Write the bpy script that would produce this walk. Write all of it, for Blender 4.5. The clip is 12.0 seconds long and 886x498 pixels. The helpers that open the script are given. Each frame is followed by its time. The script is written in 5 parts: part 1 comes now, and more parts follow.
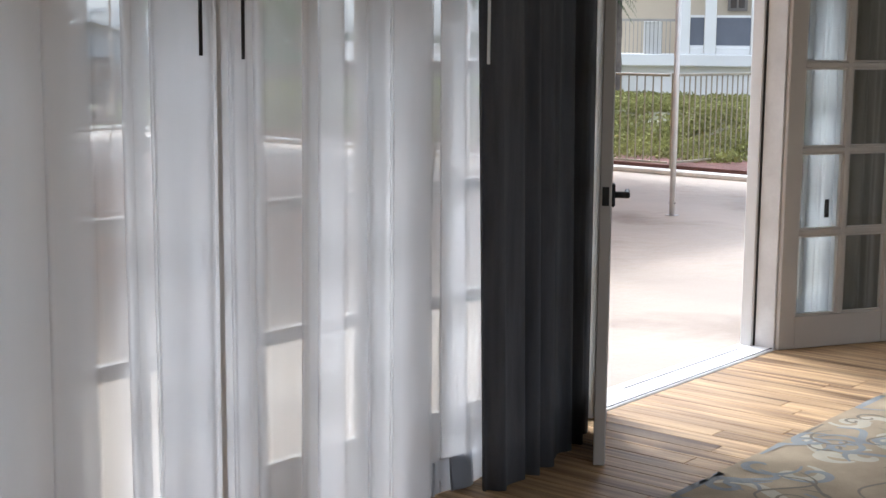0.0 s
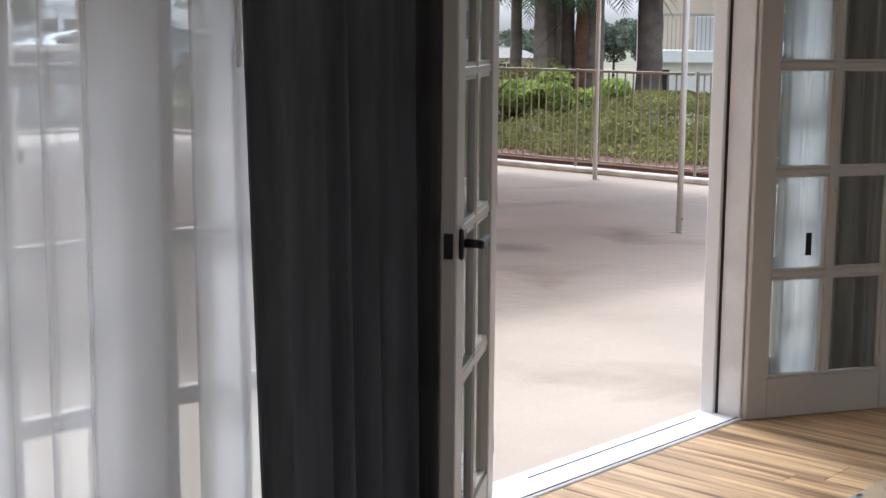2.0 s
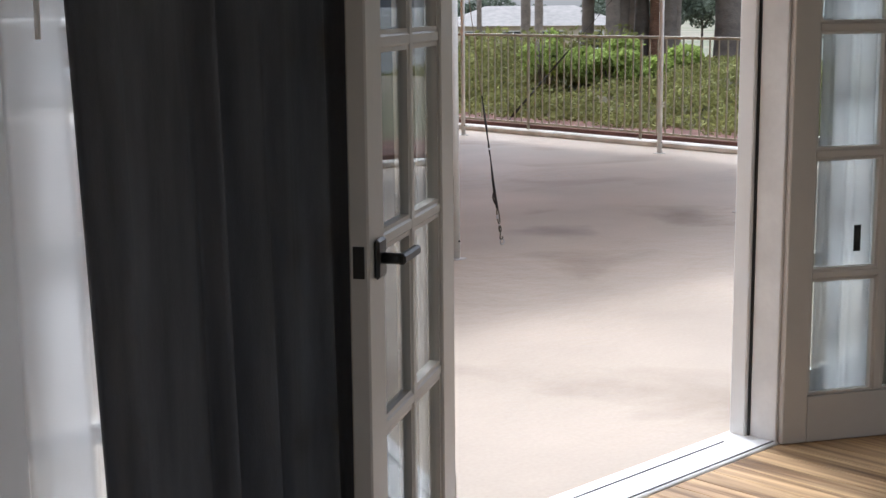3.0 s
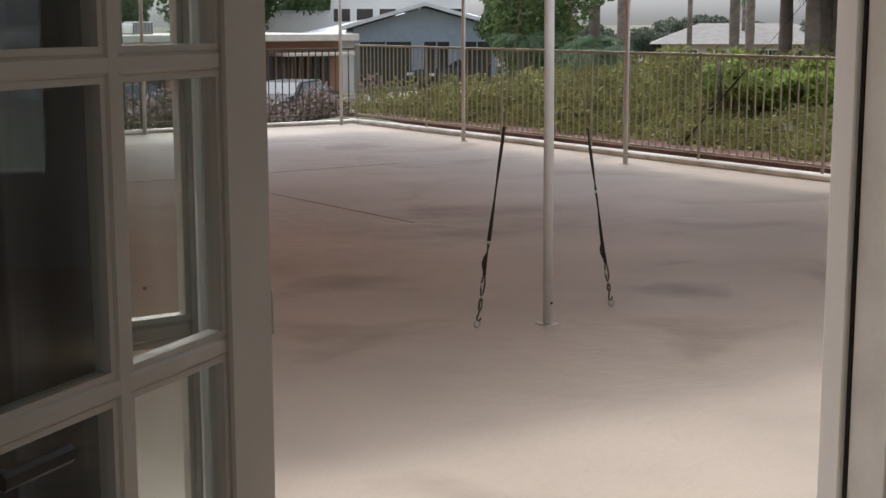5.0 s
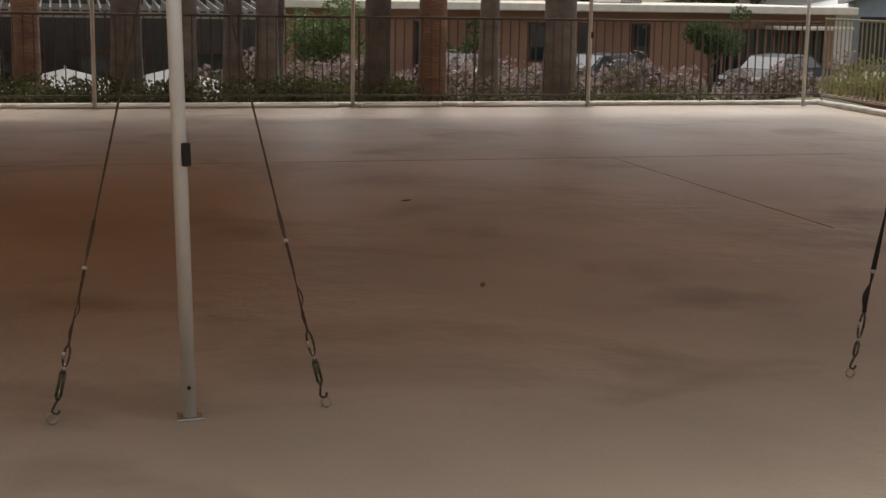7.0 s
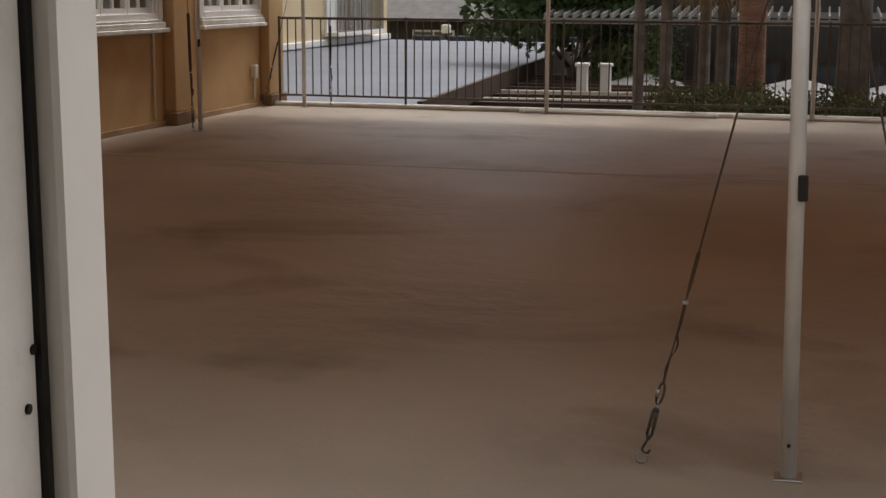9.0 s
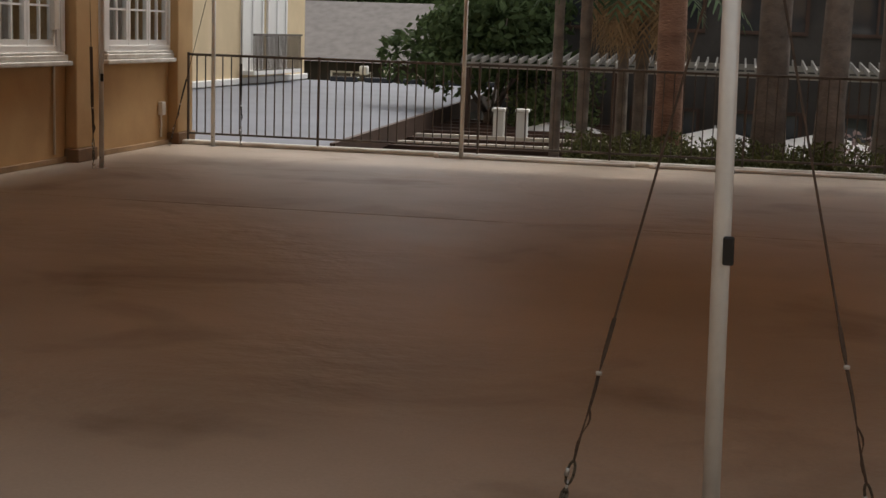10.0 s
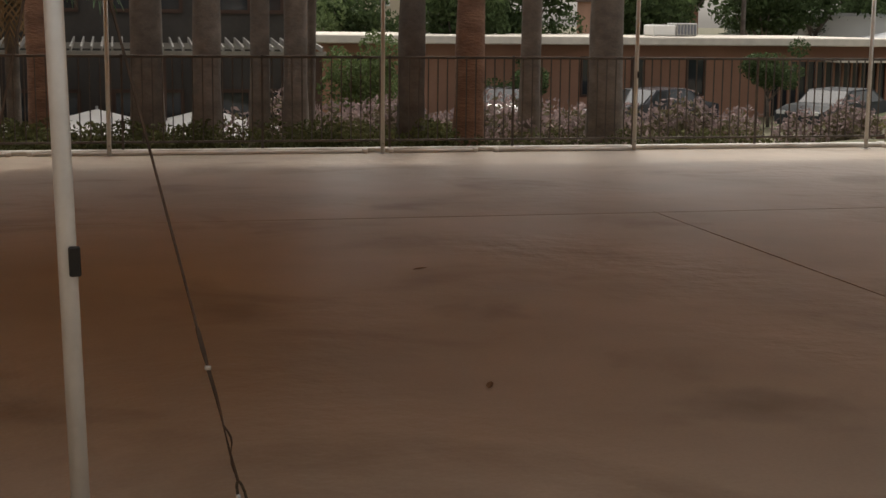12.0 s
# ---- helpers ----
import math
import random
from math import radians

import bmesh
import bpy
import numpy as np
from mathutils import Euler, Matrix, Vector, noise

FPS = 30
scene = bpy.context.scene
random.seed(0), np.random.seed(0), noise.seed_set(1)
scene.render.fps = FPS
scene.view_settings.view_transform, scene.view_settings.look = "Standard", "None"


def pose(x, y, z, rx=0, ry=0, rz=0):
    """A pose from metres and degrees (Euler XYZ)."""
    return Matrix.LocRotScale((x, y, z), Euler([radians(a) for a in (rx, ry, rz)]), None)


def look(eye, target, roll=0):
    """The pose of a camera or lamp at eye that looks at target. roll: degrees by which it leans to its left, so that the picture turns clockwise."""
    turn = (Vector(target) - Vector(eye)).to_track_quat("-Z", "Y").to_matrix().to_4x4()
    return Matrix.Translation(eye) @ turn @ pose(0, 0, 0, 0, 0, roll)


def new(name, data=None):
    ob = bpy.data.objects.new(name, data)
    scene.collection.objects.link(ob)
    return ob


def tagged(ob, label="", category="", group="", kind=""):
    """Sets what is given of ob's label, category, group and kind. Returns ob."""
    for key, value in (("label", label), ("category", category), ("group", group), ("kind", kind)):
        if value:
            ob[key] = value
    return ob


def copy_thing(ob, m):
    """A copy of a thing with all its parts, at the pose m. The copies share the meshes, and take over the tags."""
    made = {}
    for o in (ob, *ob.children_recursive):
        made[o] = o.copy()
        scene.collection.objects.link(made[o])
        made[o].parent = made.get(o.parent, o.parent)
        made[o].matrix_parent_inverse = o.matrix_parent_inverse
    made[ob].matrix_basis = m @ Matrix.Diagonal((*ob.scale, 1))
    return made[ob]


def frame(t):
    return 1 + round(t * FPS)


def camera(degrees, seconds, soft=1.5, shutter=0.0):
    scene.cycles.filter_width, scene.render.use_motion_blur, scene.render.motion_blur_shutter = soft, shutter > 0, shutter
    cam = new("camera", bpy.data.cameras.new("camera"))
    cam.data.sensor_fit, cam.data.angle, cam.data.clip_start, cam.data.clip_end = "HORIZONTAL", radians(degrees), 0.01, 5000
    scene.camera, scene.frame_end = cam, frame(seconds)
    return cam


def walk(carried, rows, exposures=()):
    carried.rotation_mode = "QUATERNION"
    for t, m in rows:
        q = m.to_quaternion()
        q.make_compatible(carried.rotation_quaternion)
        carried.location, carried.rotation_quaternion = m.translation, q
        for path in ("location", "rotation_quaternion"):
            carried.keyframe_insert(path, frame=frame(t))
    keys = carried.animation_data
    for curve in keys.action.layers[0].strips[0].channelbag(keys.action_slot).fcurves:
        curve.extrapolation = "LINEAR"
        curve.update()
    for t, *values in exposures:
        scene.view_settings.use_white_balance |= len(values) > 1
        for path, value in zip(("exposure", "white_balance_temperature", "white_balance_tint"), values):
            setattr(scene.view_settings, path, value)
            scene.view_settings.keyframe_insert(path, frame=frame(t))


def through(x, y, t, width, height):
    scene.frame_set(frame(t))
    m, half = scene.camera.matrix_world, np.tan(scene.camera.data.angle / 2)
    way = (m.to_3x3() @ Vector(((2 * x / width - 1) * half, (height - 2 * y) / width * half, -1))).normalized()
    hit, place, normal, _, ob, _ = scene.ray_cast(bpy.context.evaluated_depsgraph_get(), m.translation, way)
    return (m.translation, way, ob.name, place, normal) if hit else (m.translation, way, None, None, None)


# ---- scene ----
cam = camera(35.0, 12.0)
PATH = [
    (0, (-8.254, -6.511, 1.526), (-6.722, -5.26, 1.23), 0.5),
    (0.5, (-7.857, -6.462, 1.51), (-6.284, -5.27, 1.19), 0.9),
    (0.6, (-7.781, -6.452, 1.51), (-6.219, -5.245, 1.189), -0.0),
    (1, (-7.489, -6.406, 1.516), (-5.941, -5.197, 1.137), 1.6),
    (1.5, (-7.136, -6.332, 1.521), (-5.642, -5.048, 1.175), 1.6),
    (2, (-6.77, -6.239, 1.522), (-5.304, -4.912, 1.22), 0.5),
    (2.5, (-6.401, -6.135, 1.503), (-4.922, -4.822, 1.203), 1.0),
    (3, (-5.956, -5.997, 1.502), (-4.586, -4.581, 1.158), -0.5),
    (3.1, (-5.913, -5.982, 1.496), (-4.55, -4.561, 1.149), -0.2),
    (3.2, (-5.812, -5.943, 1.499), (-4.459, -4.511, 1.159), -0.0),
    (4.8, (-4.65, -5.445, 1.487), (-3.49, -3.844, 1.187), 0.5),
    (4.9, (-4.587, -5.408, 1.484), (-3.433, -3.803, 1.182), 0.2),
    (5, (-4.508, -5.378, 1.48), (-3.369, -3.765, 1.16), -0.1),
    (5.5, (-4.142, -5.174, 1.443), (-3.178, -3.469, 1.042), 1.6),
    (6, (-3.854, -4.996, 1.453), (-3.025, -3.224, 1.035), 0.7),
    (6.5, (-3.633, -4.804, 1.458), (-2.828, -3.015, 1.07), 0.5),
    (7, (-3.395, -4.636, 1.451), (-2.88, -2.738, 1.086), 1.0),
    (7.1, (-3.368, -4.617, 1.455), (-2.886, -2.714, 1.072), 0.9),
    (7.2, (-3.325, -4.589, 1.452), (-2.902, -2.676, 1.052), 0.7),
    (8.8, (-2.99, -4.26, 1.472), (-3.422, -2.34, 1.117), 0.5),
    (9, (-2.982, -4.23, 1.479), (-3.488, -2.331, 1.112), 0.3),
    (9.5, (-2.997, -4.088, 1.47), (-3.597, -2.21, 1.131), 0.6),
    (10, (-3.021, -3.813, 1.459), (-3.415, -1.876, 1.153), 1.9),
    (10.5, (-2.965, -3.746, 1.479), (-3.321, -1.807, 1.147), 0.9),
    (11, (-2.925, -3.53, 1.477), (-3.106, -1.564, 1.159), 0.6),
    (11.5, (-2.884, -3.682, 1.52), (-2.633, -1.722, 1.208), -0.0),
    (12, (-2.882, -3.643, 1.518), (-2.444, -1.718, 1.196), 0.6),
]
SKY, SUN, ROOM, TENT = 0.17, 0.70, 2.5, 0.42
SUN_UP, SUN_TURN, SUN_WIDE = 57, 17, 7
EXPO = [(0, 1.7, 5550, 10), (1.0, 1.52, 5600, 10), (3.2, 1.4, 5600, 10), (4.8, 0.96, 5950, 10), (5.5, 0.62, 6250, 10), (6.5, 0.53, 6650, 10), (7.2, 0.50, 6750, 10), (8.8, 0.42, 6500, 10), (10.0, 0.33, 6750, 10), (12, 0.30, 7050, 10)]
walk(cam, [(t, look(eye, target, roll)) for t, eye, target, roll in PATH], EXPO)

# ---- world and light ----
world = bpy.data.worlds.new("overcast_sky")
scene.world = world
world.use_nodes = True
wn = world.node_tree.nodes
wl = world.node_tree.links
sky = wn.new("ShaderNodeTexSky")
sky.sky_type = "NISHITA"
sky.sun_disc = False
sky.sun_elevation = radians(SUN_UP)
sky.sun_rotation = radians(SUN_TURN)
sky.dust_density = 4.0
grey = wn.new("ShaderNodeHueSaturation")
grey.inputs["Saturation"].default_value = 0.22
wl.new(sky.outputs[0], grey.inputs["Color"])
wl.new(grey.outputs[0], wn["Background"].inputs[0])
wn["Background"].inputs[1].default_value = SKY

sun_data = bpy.data.lights.new("sun", "SUN")
sun_data.energy, sun_data.angle, sun_data.color = SUN, radians(SUN_WIDE), (1.0, 0.95, 0.88)
sun = new("sun", sun_data)
sun.matrix_world = look((0, 0, 30), (0 - 30 * math.cos(radians(SUN_UP)) * math.sin(radians(SUN_TURN)), 0 - 30 * math.cos(radians(SUN_UP)) * math.cos(radians(SUN_TURN)), 30 - 30 * math.sin(radians(SUN_UP))))


# fill lamps added in unseen openings of the other walls, to brighten the room
for wx, wy, rz, wide in ((-7.2, -9.15, 0, 4.0), (1.2, -9.15, 0, 3.0), (2.95, -6.3, 90, 3.6)):
    ld = bpy.data.lights.new("window_daylight", "AREA")
    ld.shape, ld.size, ld.size_y, ld.energy, ld.color = "RECTANGLE", wide, 1.9, ROOM, (0.93, 0.97, 1.0)
    lo = new("window_daylight", ld)
    lo.matrix_world = pose(wx, wy, 1.55, 90, 0, rz)


# ---- materials ----
def mat(name, color, rough=0.6, var=0.25, scale=3.0, fine=40.0, bump=0.15, metal=0.0, bdist=0.004, tint=None, stretch=(1, 1, 1), per_object=0.0, spec=0.4, island=0.0):
    m = bpy.data.materials.new(name)
    m.use_nodes = True
    n, l = m.node_tree.nodes, m.node_tree.links
    b = n["Principled BSDF"]
    b.inputs["Roughness"].default_value = rough
    b.inputs["Metallic"].default_value = metal
    b.inputs["Specular IOR Level"].default_value = spec
    tc = n.new("ShaderNodeTexCoord")
    mp = n.new("ShaderNodeMapping")
    mp.inputs["Scale"].default_value = stretch
    l.new(tc.outputs["Object"], mp.inputs[0])
    n1 = n.new("ShaderNodeTexNoise")
    n1.inputs["Scale"].default_value, n1.inputs["Detail"].default_value = scale, 5.0
    n2 = n.new("ShaderNodeTexNoise")
    n2.inputs["Scale"].default_value, n2.inputs["Detail"].default_value = fine, 4.0
    l.new(mp.outputs[0], n1.inputs["Vector"])
    l.new(mp.outputs[0], n2.inputs["Vector"])
    r1 = n.new("ShaderNodeValToRGB")
    lo = tint or tuple(c * (1 - var) for c in color)
    hi = tuple(min(1, c * (1 + var * 0.6)) for c in color)
    r1.color_ramp.elements[0].position, r1.color_ramp.elements[0].color = 0.3, (*lo, 1)
    r1.color_ramp.elements[1].position, r1.color_ramp.elements[1].color = 0.7, (*hi, 1)
    l.new(n1.outputs[0], r1.inputs[0])
    r2 = n.new("ShaderNodeMapRange")
    r2.inputs["To Min"].default_value, r2.inputs["To Max"].default_value = 1 - var * 0.5, 1 + var * 0.5
    l.new(n2.outputs[0], r2.inputs[0])
    mul = n.new("ShaderNodeMix")
    mul.data_type, mul.blend_type = "RGBA", "MULTIPLY"
    mul.inputs["Factor"].default_value = 1.0
    l.new(r1.outputs[0], mul.inputs["A"])
    l.new(r2.outputs[0], mul.inputs["B"])
    out = mul.outputs["Result"]
    for amount, node, sock in ((per_object, "ShaderNodeObjectInfo", "Random"), (island, "ShaderNodeNewGeometry", "Random Per Island")):
        if amount:
            oi = n.new(node)
            r3 = n.new("ShaderNodeMapRange")
            r3.inputs["To Min"].default_value, r3.inputs["To Max"].default_value = 1 - amount, 1 + amount
            l.new(oi.outputs[sock], r3.inputs[0])
            m2 = n.new("ShaderNodeMix")
            m2.data_type, m2.blend_type = "RGBA", "MULTIPLY"
            m2.inputs["Factor"].default_value = 1.0
            l.new(out, m2.inputs["A"])
            l.new(r3.outputs[0], m2.inputs["B"])
            out = m2.outputs["Result"]
    l.new(out, b.inputs["Base Color"])
    if bump:
        bp = n.new("ShaderNodeBump")
        bp.inputs["Strength"].default_value, bp.inputs["Distance"].default_value = bump, bdist
        l.new(n2.outputs[0], bp.inputs["Height"])
        l.new(bp.outputs[0], b.inputs["Normal"])
    return m


def thin_glass(name, tint=(0.95, 0.97, 0.96)):
    m = bpy.data.materials.new(name)
    m.use_nodes = True
    n, l = m.node_tree.nodes, m.node_tree.links
    n.remove(n["Principled BSDF"])
    tr, gl, mx, fr = n.new("ShaderNodeBsdfTransparent"), n.new("ShaderNodeBsdfGlossy"), n.new("ShaderNodeMixShader"), n.new("ShaderNodeLayerWeight")
    tr.inputs[0].default_value = (*tint, 1)
    gl.inputs["Roughness"].default_value = 0.02
    pw, ma = n.new("ShaderNodeMath"), n.new("ShaderNodeMath")
    pw.operation, ma.operation = "POWER", "MULTIPLY_ADD"
    pw.inputs[1].default_value = 4.0
    ma.inputs[1].default_value, ma.inputs[2].default_value = 0.6, 0.03
    l.new(fr.outputs["Facing"], pw.inputs[0])
    l.new(pw.outputs[0], ma.inputs[0])
    l.new(ma.outputs[0], mx.inputs[0])
    l.new(tr.outputs[0], mx.inputs[1])
    l.new(gl.outputs[0], mx.inputs[2])
    l.new(mx.outputs[0], n["Material Output"].inputs[0])
    return m


def sheer_cloth(name, color, see=0.35):
    m = bpy.data.materials.new(name)
    m.use_nodes = True
    n, l = m.node_tree.nodes, m.node_tree.links
    n.remove(n["Principled BSDF"])
    tr, tl, df = n.new("ShaderNodeBsdfTransparent"), n.new("ShaderNodeBsdfTranslucent"), n.new("ShaderNodeBsdfDiffuse")
    m1, m2 = n.new("ShaderNodeMixShader"), n.new("ShaderNodeMixShader")
    tl.inputs[0].default_value = (*color, 1)
    df.inputs[0].default_value = (*color, 1)
    tc, mp, ns = n.new("ShaderNodeTexCoord"), n.new("ShaderNodeMapping"), n.new("ShaderNodeTexNoise")
    mp.inputs["Scale"].default_value = (9, 9, 0.6)
    ns.inputs["Scale"].default_value = 2.0
    rng = n.new("ShaderNodeMapRange")
    rng.inputs["To Min"].default_value, rng.inputs["To Max"].default_value = 1 - see - 0.03, 1 - see + 0.03
    l.new(tc.outputs["Object"], mp.inputs[0])
    l.new(mp.outputs[0], ns.inputs["Vector"])
    l.new(ns.outputs[0], rng.inputs[0])
    m1.inputs[0].default_value = 0.2
    l.new(tl.outputs[0], m1.inputs[1])
    l.new(df.outputs[0], m1.inputs[2])
    l.new(rng.outputs[0], m2.inputs[0])
    l.new(tr.outputs[0], m2.inputs[1])
    l.new(m1.outputs[0], m2.inputs[2])
    l.new(m2.outputs[0], n["Material Output"].inputs[0])
    return m


def leafy(name, color, var=0.35, through=0.25, island=0.3):
    m = mat(name, color, 0.75, var, 1.2, 14.0, 0.0, island=island, spec=0.12)
    n, l = m.node_tree.nodes, m.node_tree.links
    tl, mx = n.new("ShaderNodeBsdfTranslucent"), n.new("ShaderNodeMixShader")
    base = n["Principled BSDF"].inputs["Base Color"].links[0].from_socket
    l.new(base, tl.inputs[0])
    mx.inputs[0].default_value = through
    l.new(n["Principled BSDF"].outputs[0], mx.inputs[1])
    l.new(tl.outputs[0], mx.inputs[2])
    l.new(mx.outputs[0], n["Material Output"].inputs[0])
    return m


STAINS = ((1.0, 0.12, 0.35, 0.3, 0.62), (-0.45, 1.4, 0.45, 0.4, 0.66), (-5.8, 0.82, 0.3, 0.16, 0.6), (-4.9, 0.85, 0.4, 0.25, 0.68), (1.2, 2.6, 0.5, 0.7, 0.75), (-6.9, 9.3, 0.8, 0.3, 0.7))


def deck_material():
    m = mat("deck_coating", (0.40, 0.33, 0.26), 0.42, 0.2, 0.55, 60.0, 0.0, spec=0.28)
    n, l = m.node_tree.nodes, m.node_tree.links
    b = n["Principled BSDF"]
    base = b.inputs["Base Color"].links[0].from_socket
    tc = n.new("ShaderNodeTexCoord")
    # dirt patches left where rain dries
    st = n.new("ShaderNodeTexNoise")
    st.inputs["Scale"].default_value, st.inputs["Detail"].default_value, st.inputs["Distortion"].default_value = 0.9, 7.0, 0.6
    mp0 = n.new("ShaderNodeMapping")
    mp0.inputs["Scale"].default_value = (0.8, 1.0, 1)
    l.new(tc.outputs["Object"], mp0.inputs[0])
    l.new(mp0.outputs[0], st.inputs["Vector"])
    rp = n.new("ShaderNodeValToRGB")
    rp.color_ramp.elements[0].position, rp.color_ramp.elements[0].color = 0.55, (1, 1, 1, 1)
    rp.color_ramp.elements[1].position, rp.color_ramp.elements[1].color = 0.80, (0.52, 0.47, 0.43, 1)
    l.new(st.outputs[0], rp.inputs[0])
    mul = n.new("ShaderNodeMix")
    mul.data_type, mul.blend_type = "RGBA", "MULTIPLY"
    mul.inputs["Factor"].default_value = 1.0
    l.new(base, mul.inputs["A"])
    l.new(rp.outputs[0], mul.inputs["B"])
    # dark water stains of their own outline
    spread = n.new("ShaderNodeTexNoise")
    spread.inputs["Scale"].default_value, spread.inputs["Detail"].default_value = 2.2, 5.0
    l.new(tc.outputs["Object"], spread.inputs["Vector"])
    out = mul.outputs["Result"]
    for sx, sy, wx, wy, deep in STAINS:
        mv = n.new("ShaderNodeMapping")
        mv.vector_type = "TEXTURE"
        mv.inputs["Location"].default_value, mv.inputs["Scale"].default_value = (sx, sy, 0), (wx, wy, 1)
        l.new(tc.outputs["Object"], mv.inputs[0])
        ln, ad, mr, mx = n.new("ShaderNodeVectorMath"), n.new("ShaderNodeMath"), n.new("ShaderNodeMapRange"), n.new("ShaderNodeMix")
        ln.operation, ad.operation = "LENGTH", "MULTIPLY_ADD"
        l.new(mv.outputs[0], ln.inputs[0])
        ad.inputs[1].default_value = 2.4
        l.new(spread.outputs[0], ad.inputs[0])
        l.new(ln.outputs["Value"], ad.inputs[2])
        l.new(ad.outputs[0], mr.inputs[0])
        mr.inputs["From Min"].default_value, mr.inputs["From Max"].default_value = 1.2, 2.2
        mr.inputs["To Min"].default_value, mr.inputs["To Max"].default_value = 1.0, 0.0
        mx.data_type, mx.blend_type = "RGBA", "MULTIPLY"
        mx.inputs["B"].default_value = (deep, deep * 0.97, deep * 0.95, 1)
        l.new(mr.outputs[0], mx.inputs["Factor"])
        l.new(out, mx.inputs["A"])
        out = mx.outputs["Result"]
    l.new(out, b.inputs["Base Color"])
    # trowelled relief: long low ripples and a fine grit
    mp = n.new("ShaderNodeMapping")
    mp.inputs["Scale"].default_value = (1.0, 1.1, 1)
    rip = n.new("ShaderNodeTexNoise")
    rip.inputs["Scale"].default_value, rip.inputs["Detail"].default_value, rip.inputs["Roughness"].default_value = 4.2, 3.5, 0.55
    l.new(tc.outputs["Object"], mp.inputs[0])
    l.new(mp.outputs[0], rip.inputs["Vector"])
    bp = n.new("ShaderNodeBump")
    bp.inputs["Strength"].default_value, bp.inputs["Distance"].default_value = 0.45, 0.024
    l.new(rip.outputs[0], bp.inputs["Height"])
    l.new(bp.outputs[0], b.inputs["Normal"])
    # the relief is worn flat in places
    wr, wm = n.new("ShaderNodeTexNoise"), n.new("ShaderNodeMapRange")
    wr.inputs["Scale"].default_value, wr.inputs["Detail"].default_value = 0.33, 3.0
    l.new(tc.outputs["Object"], wr.inputs["Vector"])
    l.new(wr.outputs[0], wm.inputs[0])
    wm.inputs["From Min"].default_value, wm.inputs["From Max"].default_value = 0.46, 0.60
    wm.inputs["To Min"].default_value, wm.inputs["To Max"].default_value = 0.05, 1.0
    l.new(wm.outputs[0], bp.inputs["Strength"])
    rr = n.new("ShaderNodeMapRange")
    rr.inputs["To Min"].default_value, rr.inputs["To Max"].default_value = 0.42, 0.62
    l.new(st.outputs[0], rr.inputs[0])
    l.new(rr.outputs[0], b.inputs["Roughness"])
    return m


def plank_material():
    m = mat("oak_plank", (0.48, 0.325, 0.168), 0.55, 0.4, 3.0, 30.0, 0.3, per_object=0.16, tint=(0.22, 0.125, 0.06))
    n, l = m.node_tree.nodes, m.node_tree.links
    b = n["Principled BSDF"]
    # grain runs along each board and differs from board to board
    geo, info, mp = n.new("ShaderNodeNewGeometry"), n.new("ShaderNodeObjectInfo"), [x for x in n if x.type == "MAPPING"][0]
    mp.inputs["Scale"].default_value = (11, 0.5, 1)
    add, mulr = n.new("ShaderNodeVectorMath"), n.new("ShaderNodeVectorMath")
    mulr.operation = "SCALE"
    mulr.inputs[0].default_value = (3.0, 17.0, 0.0)
    l.new(info.outputs["Random"], mulr.inputs["Scale"])
    l.new(geo.outputs["Position"], add.inputs[0])
    l.new(mulr.outputs[0], add.inputs[1])
    l.new(add.outputs[0], mp.inputs[0])
    # dark mineral streaks
    st, mp2, rp, mx = n.new("ShaderNodeTexNoise"), n.new("ShaderNodeMapping"), n.new("ShaderNodeValToRGB"), n.new("ShaderNodeMix")
    mp2.inputs["Scale"].default_value = (13, 0.55, 1)
    l.new(add.outputs[0], mp2.inputs[0])
    l.new(mp2.outputs[0], st.inputs["Vector"])
    st.inputs["Scale"].default_value, st.inputs["Detail"].default_value = 1.1, 3.0
    rp.color_ramp.elements[0].position, rp.color_ramp.elements[0].color = 0.34, (0.40, 0.33, 0.26, 1)
    rp.color_ramp.elements[1].position, rp.color_ramp.elements[1].color = 0.46, (1, 1, 1, 1)
    l.new(st.outputs[0], rp.inputs[0])
    mx.data_type, mx.blend_type = "RGBA", "MULTIPLY"
    mx.inputs["Factor"].default_value = 1.0
    l.new(b.inputs["Base Color"].links[0].from_socket, mx.inputs["A"])
    l.new(rp.outputs[0], mx.inputs["B"])
    l.new(mx.outputs["Result"], b.inputs["Base Color"])
    return m


M_DECK = deck_material()
M_JOINT = mat("joint_filler", (0.385, 0.315, 0.25), 0.8)
M_CURB = mat("white_curb_paint", (0.72, 0.70, 0.66), 0.55, 0.2, 4.0, 50.0, 0.3, tint=(0.5, 0.47, 0.42))
M_WHITE = mat("white_trim_paint", (0.80, 0.79, 0.77), 0.42, 0.05, 3.0, 30.0, 0.1)
M_WORN = mat("worn_white_paint", (0.78, 0.77, 0.75), 0.45, 0.10, 5.0, 60.0, 0.25, tint=(0.66, 0.645, 0.625))
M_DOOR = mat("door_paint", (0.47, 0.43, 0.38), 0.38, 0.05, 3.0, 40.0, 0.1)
M_GLASS = thin_glass("clear_glass")
M_DARKGLASS = mat("dark_window_glass", (0.03, 0.035, 0.04), 0.06, 0.2, 1.0, 5.0, 0.0, spec=0.7)
M_BLACK = mat("black_metal", (0.025, 0.024, 0.023), 0.38, 0.2, 10.0, 80.0, 0.1, metal=0.3)
M_STEEL = mat("dull_steel", (0.45, 0.44, 0.42), 0.35, 0.2, 10.0, 60.0, 0.1, metal=0.9)
M_BRONZE = mat("bronzed_steel", (0.10, 0.085, 0.06), 0.45, 0.3, 20.0, 90.0, 0.2, metal=0.6)
